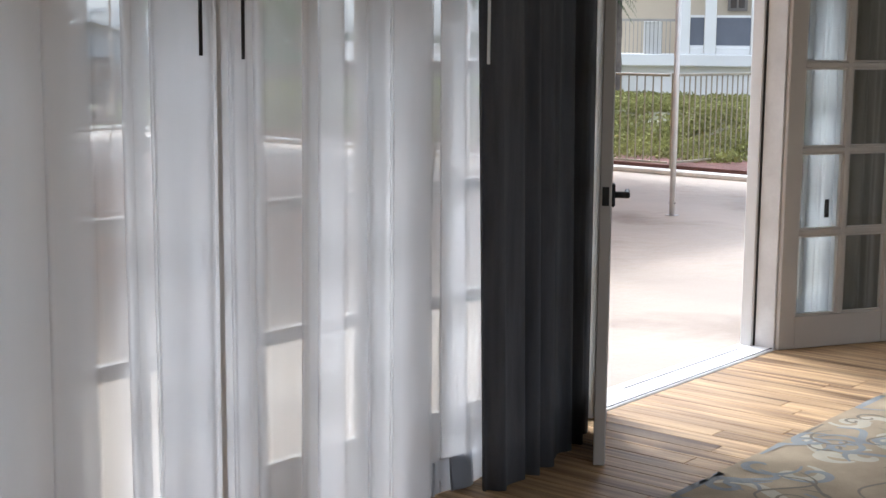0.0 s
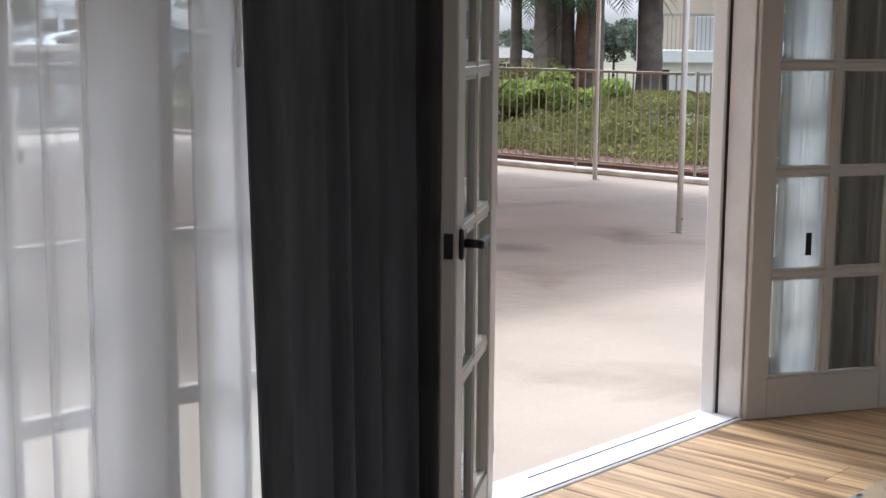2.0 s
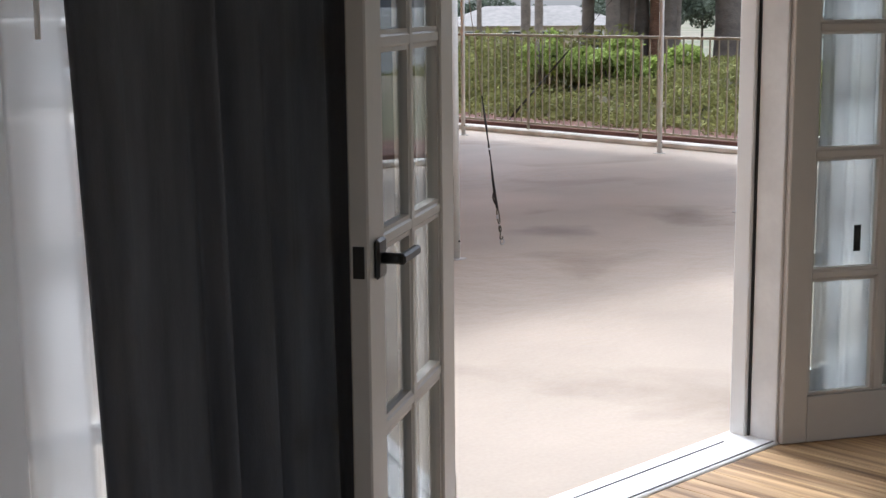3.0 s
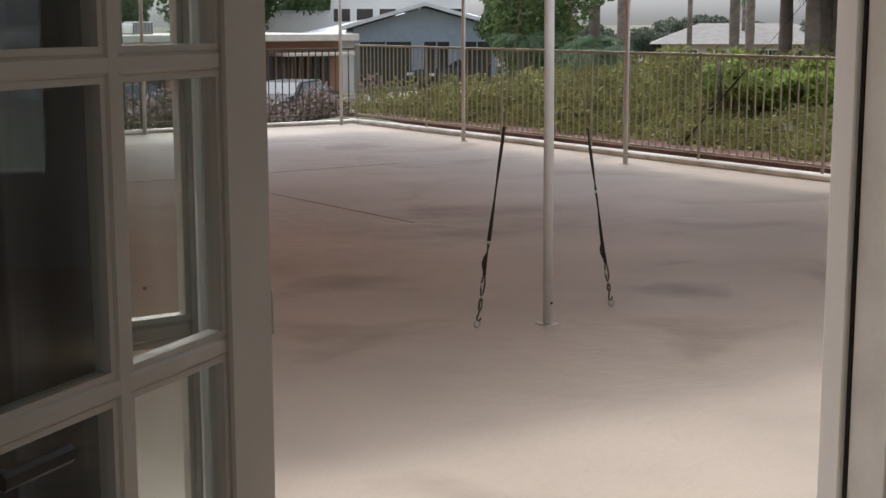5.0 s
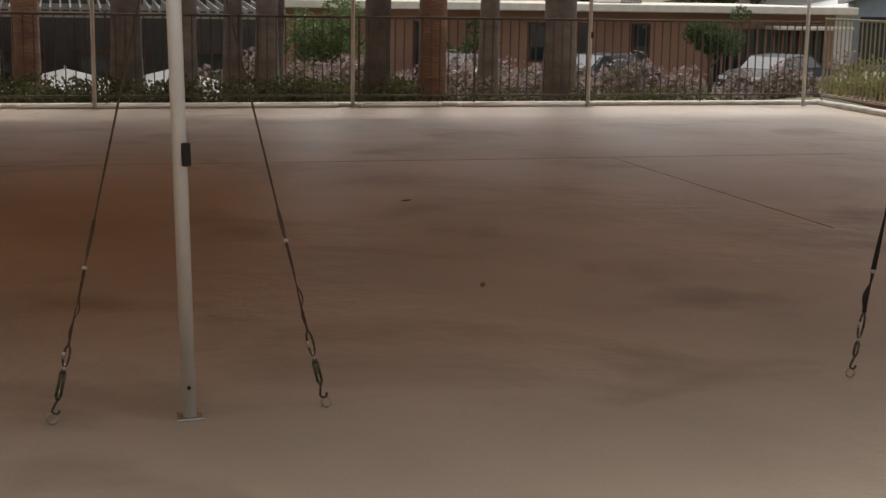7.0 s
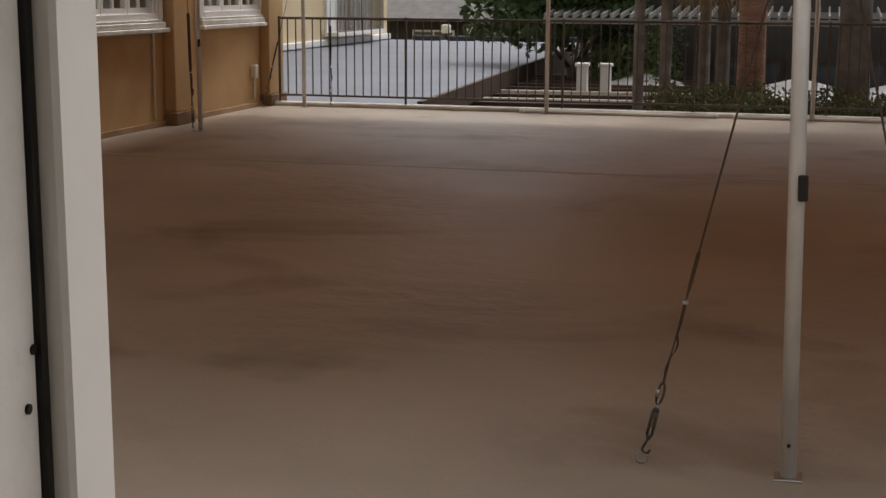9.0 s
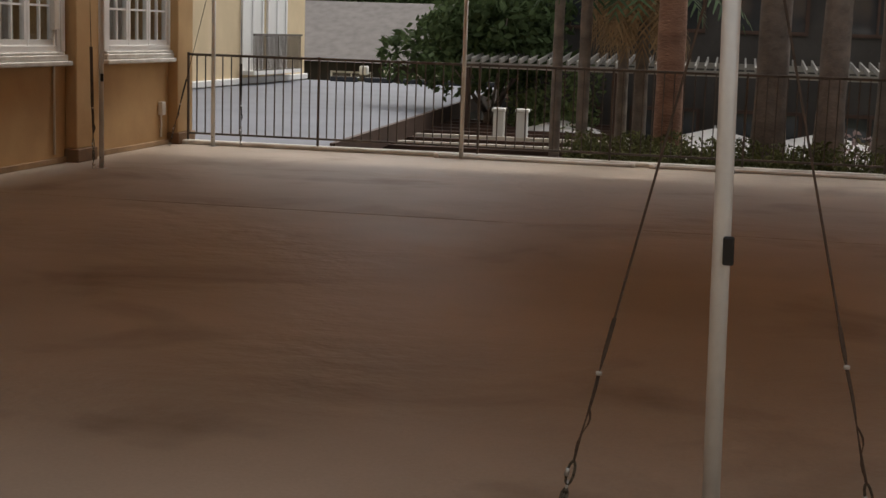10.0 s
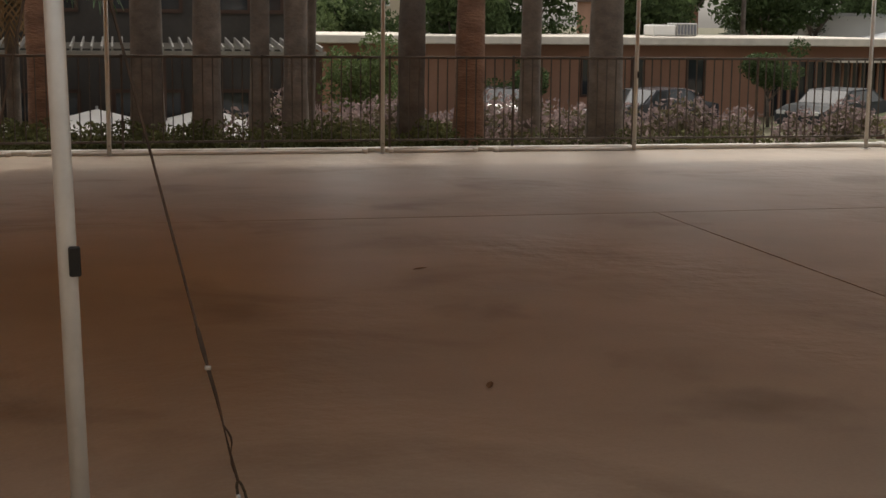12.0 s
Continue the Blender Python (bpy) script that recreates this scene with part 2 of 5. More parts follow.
M_WALLIN = mat("room_wall_paint", (0.72, 0.69, 0.64), 0.7, 0.06, 2.0, 60.0, 0.15)
M_CEIL = mat("ceiling_paint", (0.8, 0.79, 0.77), 0.8, 0.04)
M_PLANK = plank_material()
M_SUB = mat("dark_gap", (0.05, 0.03, 0.02), 0.9)
M_SHEER = sheer_cloth("sheer_voile", (0.87, 0.865, 0.865), 0.47)
# denser gathered voile, its white dimmed to grey against the sunlit deck behind
M_SHEERDIM = sheer_cloth("dimmed_gathered_voile", (0.5, 0.505, 0.515), 0.2)
M_HEM = sheer_cloth("sheer_hem", (0.45, 0.46, 0.48), 0.05)
M_DRAPE = mat("charcoal_drape", (0.104, 0.102, 0.107), 0.9, 0.25, 6.0, 220.0, 0.5, stretch=(4, 4, 0.4))
M_TAUPE = mat("taupe_drape", (0.24, 0.215, 0.185), 0.9, 0.2, 6.0, 220.0, 0.5, stretch=(4, 4, 0.4))
M_RUG = mat("rug_pile", (0.40, 0.315, 0.21), 0.95, 0.22, 5.0, 180.0, 0.6)
M_RUGBLUE = mat("rug_blue_pile", (0.29, 0.30, 0.295), 0.95, 0.25, 5.0, 180.0, 0.6)
M_RUGDARK = mat("rug_dark_pile", (0.24, 0.205, 0.155), 0.95, 0.25, 5.0, 180.0, 0.6)
M_RUGCREAM = mat("rug_cream_pile", (0.52, 0.47, 0.36), 0.95, 0.2, 5.0, 180.0, 0.6)
M_YELLOW = mat("yellow_stucco", (0.50, 0.325, 0.155), 0.85, 0.14, 1.2, 70.0, 0.5, tint=(0.39, 0.235, 0.105))
M_CREAM = mat("cream_stucco", (0.68, 0.54, 0.34), 0.85, 0.1, 1.0, 60.0, 0.4)
M_LOWPLINTH = mat("dirty_low_plinth", (0.36, 0.235, 0.13), 0.85, 0.35, 2.0, 30.0, 0.4)
M_PLINTH = mat("brown_plinth", (0.22, 0.13, 0.07), 0.8, 0.3)
M_TENT = leafy("tan_tent_vinyl", (0.64, 0.455, 0.30), 0.06, TENT, 0.0)
M_POLE = mat("tent_pole_aluminium", (0.66, 0.64, 0.60), 0.42, 0.1, 6.0, 60.0, 0.1, metal=0.15)
M_WEB = mat("strap_webbing", (0.02, 0.018, 0.016), 0.8, 0.3, 10.0, 200.0, 0.3)
M_BROWNWEB = mat("rusty_brown_webbing", (0.075, 0.05, 0.035), 0.8, 0.4, 14.0, 200.0, 0.3)
M_TAIL = mat("faded_tan_webbing", (0.21, 0.15, 0.105), 0.8, 0.3, 10.0, 200.0, 0.3)
M_FENCE = mat("fence_tan_paint", (0.33, 0.295, 0.215), 0.5, 0.25, 6.0, 40.0, 0.2)
M_FENCEDK = mat("fence_brown_paint", (0.10, 0.08, 0.065), 0.5, 0.25, 6.0, 40.0, 0.2)
M_GROUND = mat("ground_soil", (0.16, 0.13, 0.095), 0.95, 0.4, 0.15, 3.0, 0.6, bdist=0.05, tint=(0.08, 0.10, 0.04))
M_SOIL = mat("red_soil", (0.13, 0.06, 0.045), 0.95, 0.4, 3.0, 25.0, 0.8, bdist=0.02)
M_IVY = leafy("ivy_leaf", (0.215, 0.215, 0.075), 0.35, 0.35)
M_LIME = leafy("bright_bush_leaf", (0.30, 0.37, 0.10), 0.35, 0.35)
M_HEDGE = leafy("hedge_leaf", (0.105, 0.11, 0.045))
M_TREE = leafy("tree_leaf", (0.075, 0.11, 0.045))
M_TREE2 = leafy("light_tree_leaf", (0.15, 0.20, 0.085))
M_TWIG = leafy("dry_shrub_leaf", (0.17, 0.15, 0.09))
M_BLOOM = leafy("pale_pink_blossom", (0.34, 0.255, 0.245), 0.3, 0.3)
M_BARK = mat("palm_bark", (0.19, 0.155, 0.13), 0.95, 0.4, 3.0, 22.0, 0.7, bdist=0.015, stretch=(1, 1, 1.6), per_object=0.3)
M_REDBARK = mat("red_palm_bark", (0.27, 0.15, 0.10), 0.95, 0.35, 2.0, 14.0, 0.9, bdist=0.03, stretch=(1, 1, 3))
M_FROND = leafy("palm_frond", (0.075, 0.12, 0.06))
# distance haze put into the colour: a greyer leaf for the far trees
M_HAZY = leafy("hazed_tree_leaf", (0.13, 0.15, 0.11))
M_DRYFROND = leafy("dry_palm_frond", (0.30, 0.20, 0.11))
M_ROOFDK = mat("dark_roof_shingle", (0.17, 0.155, 0.145), 0.85, 0.2)
M_GREYROOF = mat("grey_roofing", (0.155, 0.165, 0.195), 0.7, 0.12, 0.8, 20.0, 0.2)
M_BROWNBEAM = mat("brown_beam", (0.075, 0.042, 0.03), 0.7, 0.3, 2.0, 20.0, 0.3)
M_DARKHOUSE = mat("dark_brown_siding", (0.058, 0.052, 0.047), 0.8, 0.3, 1.0, 12.0, 0.3)
M_SLAT = mat("grey_slat_paint", (0.34, 0.32, 0.29), 0.7, 0.2)
M_TERRA = mat("terracotta_render", (0.34, 0.185, 0.125), 0.85, 0.15, 0.5, 10.0, 0.3)
M_FASCIA = mat("cream_fascia", (0.66, 0.60, 0.52), 0.7, 0.12)
M_UMB = mat("white_umbrella_canvas", (0.82, 0.80, 0.77), 0.8, 0.06)
M_WBLDG = mat("white_render", (0.78, 0.77, 0.74), 0.8, 0.06, 0.6, 20.0, 0.2)
M_BEIGE = mat("beige_render", (0.58, 0.50, 0.38), 0.8, 0.08, 0.6, 20.0, 0.2)
M_BLUEWALL = mat("blue_grey_siding", (0.30, 0.35, 0.41), 0.8, 0.08)
M_ROOFLT = mat("pale_roof_metal", (0.62, 0.63, 0.64), 0.6, 0.12)
M_ROOFTAN = mat("tan_roof_tile", (0.22, 0.20, 0.18), 0.85, 0.2)
M_CARDARK = mat("dark_car_paint", (0.05, 0.05, 0.06), 0.25, 0.1, spec=0.6)
M_CARGREY = mat("grey_car_paint", (0.065, 0.07, 0.075), 0.6, 0.08, spec=0.12)
M_TYRE = mat("tyre_rubber", (0.02, 0.02, 0.02), 0.85, 0.2)
M_DRY = mat("dry_leaf", (0.20, 0.12, 0.06), 0.8, 0.3)
M_ROAD = mat("asphalt", (0.055, 0.054, 0.052), 0.9, 0.2, 1.0, 60.0, 0.4)


# ---- mesh helpers ----
def box(bm, x0, y0, z0, x1, y1, z1, bev=0.0):
    vs = [bm.verts.new(p) for p in ((x0, y0, z0), (x1, y0, z0), (x1, y1, z0), (x0, y1, z0), (x0, y0, z1), (x1, y0, z1), (x1, y1, z1), (x0, y1, z1))]
    fs = [bm.faces.new([vs[i] for i in q]) for q in ((3, 2, 1, 0), (4, 5, 6, 7), (0, 1, 5, 4), (1, 2, 6, 5), (2, 3, 7, 6), (3, 0, 4, 7))]
    if bev:
        es = list({e for f in fs for e in f.edges})
        bmesh.ops.bevel(bm, geom=es, offset=bev, segments=1, affect="EDGES")
    return bm


def boxes(*specs, bev=0.0):
    bm = bmesh.new()
    for s in specs:
        box(bm, *s, bev=bev)
    return bm


def tube(bm, a, b, ra, rb=None, n=10, caps=True):
    rb = ra if rb is None else rb
    a, b = Vector(a), Vector(b)
    q = (b - a).to_track_quat("Z", "Y")
    ring = []
    for c, r in ((a, ra), (b, rb)):
        ring.append([bm.verts.new(c + q @ Vector((r * math.cos(2 * math.pi * i / n), r * math.sin(2 * math.pi * i / n), 0))) for i in range(n)])
    for i in range(n):
        f = bm.faces.new((ring[0][i], ring[0][(i + 1) % n], ring[1][(i + 1) % n], ring[1][i]))
        f.smooth = True
    if caps:
        bm.faces.new(ring[0][::-1])
        bm.faces.new(ring[1])
    return bm


def tubes(*specs, n=10):
    bm = bmesh.new()
    for s in specs:
        tube(bm, *s, n=n)
    return bm


def raw(verts, faces, smooth=False):
    me = bpy.data.meshes.new("mesh")
    me.from_pydata([tuple(map(float, v)) for v in verts], [], [tuple(map(int, f)) for f in faces])
    if smooth:
        me.polygons.foreach_set("use_smooth", [True] * len(me.polygons))
    return me


def part(name, shape, material, parent=None, label=""):
    if isinstance(shape, bmesh.types.BMesh):
        me = bpy.data.meshes.new(name)
        bmesh.ops.recalc_face_normals(shape, faces=shape.faces[:])
        shape.to_mesh(me)
        shape.free()
    else:
        me = shape
    if not me.materials:
        me.materials.append(material)
    ob = new(name, me)
    if parent:
        ob.parent = parent
    return tagged(ob, label)


def thing(name, m, label, category, group="", kind=""):
    ob = new(name)
    ob.empty_display_size = 0.1
    ob.matrix_basis = m
    return tagged(ob, label, category, group, kind)


def structure(name, shape, material, label="", category=""):
    return tagged(part(name, shape, material), label, category, kind="structure")


rng = np.random.default_rng(7)


def leaf_mesh(centers, radii, count, size, flat=0.0):
    """Many small folded leaves scattered over lumps."""
    k = rng.integers(0, len(centers), count)
    d = rng.normal(size=(count, 3))
    d /= np.linalg.norm(d, axis=1)[:, None]
    r = rng.uniform(0.55, 1.05, count) ** 0.7
    c = np.asarray(centers)[k] + d * r[:, None] * np.asarray(radii)[k]
    u = rng.normal(size=(count, 3))
    u[:, 2] *= 1 - flat
    u /= np.linalg.norm(u, axis=1)[:, None]
    w = np.cross(u, rng.normal(size=(count, 3)))
    w /= np.linalg.norm(w, axis=1)[:, None]
    s = size * rng.uniform(0.6, 1.4, count)[:, None]
    v = np.empty((count, 4, 3))
    v[:, 0], v[:, 1], v[:, 2], v[:, 3] = c - u * s, c + w * s * 0.45, c + u * s, c - w * s * 0.45
    f = np.arange(count * 4).reshape(count, 4)
    return raw(v.reshape(-1, 3), f)


# ---- the room ----
WY = -3.49          # room face of the garden wall
WO = -3.33          # terrace face
DX0, DX1 = -3.50, -1.97   # door opening
RX0, RX1, RY0, RZ = -10.2, 3.0, -9.2, 2.9

floor = structure("floor", boxes((RX0, RY0, -0.25, RX1, WY, 0.012)), M_SUB, "oak plank floor of the room", "floor")
structure("ceiling", boxes((RX0, RY0, RZ, RX1, WO, RZ + 0.2)), M_CEIL, "plain white room ceiling", "ceiling")
structure("wall_south", boxes((RX0 - 0.2, RY0 - 0.2, -0.25, RX1 + 0.2, RY0, 0.6), (RX0 - 0.2, RY0 - 0.2, 2.5, RX1 + 0.2, RY0, RZ + 0.2), (RX0 - 0.2, RY0 - 0.2, 0.6, -9.2, RY0, 2.5), (-5.2, RY0 - 0.2, 0.6, -0.3, RY0, 2.5), (2.7, RY0 - 0.2, 0.6, RX1 + 0.2, RY0, 2.5)), M_WALLIN, "plain painted room wall", "wall")
structure("wall_west", boxes((RX0 - 0.2, RY0, -0.25, RX0, WO, RZ + 0.2)), M_WALLIN, "plain painted room wall", "wall")
structure("wall_east", boxes((RX1, RY0, -0.25, RX1 + 0.2, WO, 0.6), (RX1, RY0, 2.5, RX1 + 0.2, WO, RZ + 0.2), (RX1, RY0, 0.6, RX1 + 0.2, -8.1, 2.5), (RX1, -4.5, 0.6, RX1 + 0.2, WO, 2.5)), M_WALLIN, "plain painted room wall", "wall")

LEAF_H, LEAF_W = 2.06, 0.745
UNIT_L = [(-4.775, -4.10), (-5.455, -4.78), (-6.135, -5.46), (-6.92, -6.245), (-7.60, -6.925)]
UNIT_R = [(-1.865, -1.12), (-1.11, -0.365), (-0.24, 0.505), (0.515, 1.26)]
# garden wall: piers between the glazed units, head above
piers = [(RX0, -7.605), (-6.24, -6.14), (DX1 + 0.045, -1.87), (-0.36, -0.245), (1.265, RX1)]
gw = bmesh.new()
for a, b in piers:
    box(gw, a, WY, -0.25, b, WO, 2.1)
box(gw, RX0, WY, 2.1, RX1, WO, RZ + 0.2)
for a, b in ((-7.605, -6.24), (-6.14, DX0 - 0.045), (DX0 - 0.045, DX1 + 0.045), (-1.87, -0.36), (-0.245, 1.265)):
    box(gw, a, WY, -0.25, b, WO, 0.01)
structure("wall_north", gw, M_WORN, "white painted garden wall with glazed openings", "wall")


def leaf_parts(parent, w, h, d=0.042, glass=True, rows=(0.195, 0.598, 1.003, 1.415, 1.86), stiles=(0.12, 0.115)):
    """A glazed leaf, 2 panes wide, from x = 0 to w."""
    s0, s1 = stiles
    x0, x1 = s0, w - s1
    mid = (x0 + x1) / 2
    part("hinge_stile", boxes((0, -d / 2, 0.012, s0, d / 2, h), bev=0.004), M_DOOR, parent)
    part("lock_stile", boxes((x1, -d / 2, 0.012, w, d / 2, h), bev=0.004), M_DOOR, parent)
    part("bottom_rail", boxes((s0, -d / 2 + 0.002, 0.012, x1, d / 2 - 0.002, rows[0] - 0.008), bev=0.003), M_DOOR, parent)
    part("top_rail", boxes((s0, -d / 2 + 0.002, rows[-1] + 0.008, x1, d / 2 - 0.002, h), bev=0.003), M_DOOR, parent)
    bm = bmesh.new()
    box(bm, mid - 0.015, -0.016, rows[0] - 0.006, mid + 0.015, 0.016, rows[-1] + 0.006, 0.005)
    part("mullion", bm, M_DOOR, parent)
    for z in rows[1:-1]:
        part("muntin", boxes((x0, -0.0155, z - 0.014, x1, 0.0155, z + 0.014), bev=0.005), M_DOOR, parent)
    # glazing beads round each pane, then the pane
    for i in range(len(rows) - 1):
        za, zb = rows[i] + (0.014 if i else -0.006), rows[i + 1] - (0.014 if i < len(rows) - 2 else -0.006)
        for xa, xb in ((x0, mid - 0.015), (mid + 0.015, x1)):
            bead = boxes((xa, -0.012, za, xa + 0.009, 0.012, zb), (xb - 0.009, -0.012, za, xb, 0.012, zb), (xa + 0.009, -0.012, za, xb - 0.009, 0.012, za + 0.009), (xa + 0.009, -0.012, zb - 0.009, xb - 0.009, 0.012, zb))
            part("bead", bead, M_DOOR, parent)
            if glass:
                p = part("pane", boxes((xa + 0.006, -0.002, za + 0.006, xb - 0.006, 0.002, zb - 0.006)), M_GLASS, parent)
                p.visible_shadow = False


# fixed glazed units under the curtains
first = {}
for i, (a, b) in enumerate(UNIT_L + UNIT_R):
    m = pose(a, (WY + WO) / 2, 0.01)
    w = round(b - a, 3)
    if w not in first:
        first[w] = thing("window_%d" % (i + 1), m, "closed white glazed door with two columns of panes", "window", kind="structure")
        leaf_parts(first[w], w, 2.085, stiles=(0.115, 0.115))
    else:
        copy_thing(first[w], m).name = "window_%d" % (i + 1)
side = thing("window_10", pose(-4.095, (WY + WO) / 2, 0.01), "narrow fixed glazed unit beside the open door", "window", kind="structure")
leaf_parts(side, 0.548, 2.085, stiles=(0.115, 0.055))

# door frame and threshold
structure("door_frame_jamb", boxes((DX0 - 0.044, WY + 0.002, 0.012, DX0, WO - 0.055, 2.1), bev=0.003), M_WORN, "worn white wooden door jamb", "door frame")
structure("door_frame_jamb", boxes((DX1, WY + 0.002, 0.012, DX1 + 0.044, WO - 0.055, 2.1), bev=0.003), M_WORN, "worn white wooden door jamb", "door frame")
structure("door_frame_stop", boxes((DX0 - 0.044, WO - 0.047, 0.012, DX0 + 0.02, WO + 0.015, 2.1), bev=0.004), M_WHITE, "white outer door stop", "door frame")
structure("door_frame_stop", boxes((DX1 - 0.02, WO - 0.047, 0.012, DX1 + 0.044, WO + 0.015, 2.1), bev=0.004), M_WHITE, "white outer door stop", "door frame")
structure("door_frame_head", boxes((DX0, WY + 0.002, 2.07, DX1, WO + 0.014, 2.1), bev=0.003), M_WORN, "white wooden door head", "door frame")
for x0, x1 in ((DX0 - 0.006, DX0 + 0.004), (DX1 - 0.004, DX1 + 0.006)):
    structure("weather_strip", boxes((x0, WO - 0.055, 0.014, x1, WO - 0.047, 2.07)), M_BLACK, "black rubber weather strip", "door frame")
for x0, x1 in ((DX0 - 0.125, DX0 - 0.046), (DX1 + 0.046, DX1 + 0.125)):
    structure("door_casing", boxes((x0, WY - 0.02, 0.012, x1, WY, 2.19), bev=0.006), M_WHITE, "white moulded door casing", "trim")
sill = structure("threshold", boxes((DX0 - 0.04, WY - 0.004, 0.006, DX1 + 0.04, WO + 0.03, 0.03), bev=0.005), M_WORN, "scuffed white door threshold", "threshold")
part("groove", boxes((DX0, WY + 0.008, 0.028, DX1, WY + 0.014, 0.0325)), M_BLACK, sill)
part("groove", boxes((DX0 + 0.35, WO - 0.034, 0.028, DX1 - 0.12, WO - 0.030, 0.0325)), M_BLACK, sill)


def lever_handle(parent, x, z, side):
    h = part("handle", boxes((x - 0.03, side * 0.021, z - 0.042, x + 0.03, side * 0.033, z + 0.042), bev=0.006), M_BLACK, parent, "black lever handle on a square rose")
    part("spindle", tubes(((x, side * 0.03, z), (x, side * 0.075, z), 0.012)), M_BLACK, h)
    part("lever", boxes((x - 0.115, side * 0.066, z - 0.011, x + 0.014, side * 0.084, z + 0.011), bev=0.005), M_BLACK, h)


def hinges(parent):
    for z in (0.25, 1.03, 1.8):
        part("hinge", tubes(((0.0, 0.018, z - 0.035), (0.0, 0.018, z + 0.035), 0.0045)), M_DOOR, parent)


right_leaf = thing("door_1", pose(DX1 + 0.010, WY - 0.004, 0.012, 0, 0, -29.2), "white French door leaf standing open into the room", "door", kind="structure")
leaf_parts(right_leaf, LEAF_W, LEAF_H, rows=(0.182, 0.588, 0.993, 1.405, 1.85), stiles=(0.092, 0.128))
part("astragal", boxes((LEAF_W - 0.035, -0.031, 0.02, LEAF_W - 0.004, -0.0212, LEAF_H - 0.01), bev=0.004), M_DOOR, right_leaf)
hinges(right_leaf)
part("latch_plate", boxes((0.268, 0.0215, 0.655, 0.294, 0.0255, 0.745), bev=0.001), M_BLACK, right_leaf, "dark slim latch plate")
left_leaf = thing("door_2", pose(DX0 - 0.015, WY + 0.005, 0.012, 0, 0, 180 + 32.2), "white French door leaf with black lever, standing open", "door", kind="structure")
leaf_parts(left_leaf, LEAF_W, LEAF_H, stiles=(0.122, 0.114))
hinges(left_leaf)
lever_handle(left_leaf, LEAF_W - 0.062, 0.978, 1)
part("latch_plate", boxes((LEAF_W - 0.002, -0.012, 0.945, LEAF_W + 0.0025, 0.012, 1.011)), M_BLACK, left_leaf, "black latch plate in the edge")

for y, z in ((-3.390, 1.230), (-3.400, 1.190)):
    structure("screw_head", tubes(((DX0 - 0.001, y, z), (DX0 + 0.0015, y, z), 0.004), n=8), M_BLACK, "rusty screw head in the door jamb", "screw")
baseboard_spans = [(RX0, -7.605), (1.265, RX1)]
for a, b in baseboard_spans:
    structure("baseboard", boxes((a, WY - 0.016, 0.012, b, WY, 0.13), bev=0.004), M_WHITE, "white skirting board", "trim")


# curtains: pleated cloth hanging from a rail
def pleats(x0, x1, y, z0, z1, folds, depth, thick=0.0, seed=0, flare=0.0, lean=0.0, turn=0.0):
    r = np.random.default_rng(seed)
    n, nz = max(40, int(folds * 14)), 14
    s = np.linspace(0, 1, n)
    ph = np.cumsum(r.uniform(0.5, 1.5, n))
    ph = ph / ph[-1] * folds * 2 * math.pi
    amp = 0.55 + 0.45 * np.sin(s * folds * 1.9 + seed)
    if not thick:
        amp = 0.22 + 1.15 * np.maximum(0, np.sin(s * folds * 1.15 + seed)) ** 2
    verts, faces = [], []
    sides = (1, -1) if thick else (0,)
    for sd in sides:
        for j in range(nz):
            t = j / (nz - 1)
            z = z1 + (z0 - z1) * t
            spread = 1 + flare * t
            xs = (x0 + x1) / 2 + (s - 0.5) * (x1 - x0) * spread + lean * t + 0.012 * np.sin(ph * 0.5 + t * 2)
            ys = y + depth * amp * (0.75 + 0.35 * t) * np.sin(ph + 0.5 * np.sin(t * 2.4 + s * 9)) + sd * thick / 2 + turn * s ** 1.6
            verts += [(a, b, z) for a, b in zip(xs, ys)]
    per = n * nz
    for k in range(len(sides)):
        for j in range(nz - 1):
            for i in range(n - 1):
                q = (k * per + j * n + i, k * per + j * n + i + 1, k * per + (j + 1) * n + i + 1, k * per + (j + 1) * n + i)
                faces.append(q if k == 0 else q[::-1])
    if thick:
        for j in range(nz - 1):
            for i in (0, n - 1):
                faces.append((j * n + i, (j + 1) * n + i, per + (j + 1) * n + i, per + j * n + i))
        for i in range(n - 1):
            for j in (0, nz - 1):
                faces.append((j * n + i, j * n + i + 1, per + j * n + i + 1, per + j * n + i))
    return raw(verts, faces, True)


def curtain(label, x0, x1, y, z0, folds, depth, material, seed, thick=0.0, flare=0.0, hem=None, lean=0.0, group="", turn=0.0):
    ob = thing("curtain", pose(0, 0, 0), label, "curtain", group)
    part("cloth", pleats(x0, x1, y, z0, 2.55, folds, depth, thick, seed, flare, lean, turn), material, ob)
    if hem:
        part("hem", pleats(x0 + 0.002, x1, y - 0.006, z0 - 0.001, z0 + 0.12, folds, depth, 0.0, seed, 0, lean), hem, ob, "thicker stitched hem")
    return ob


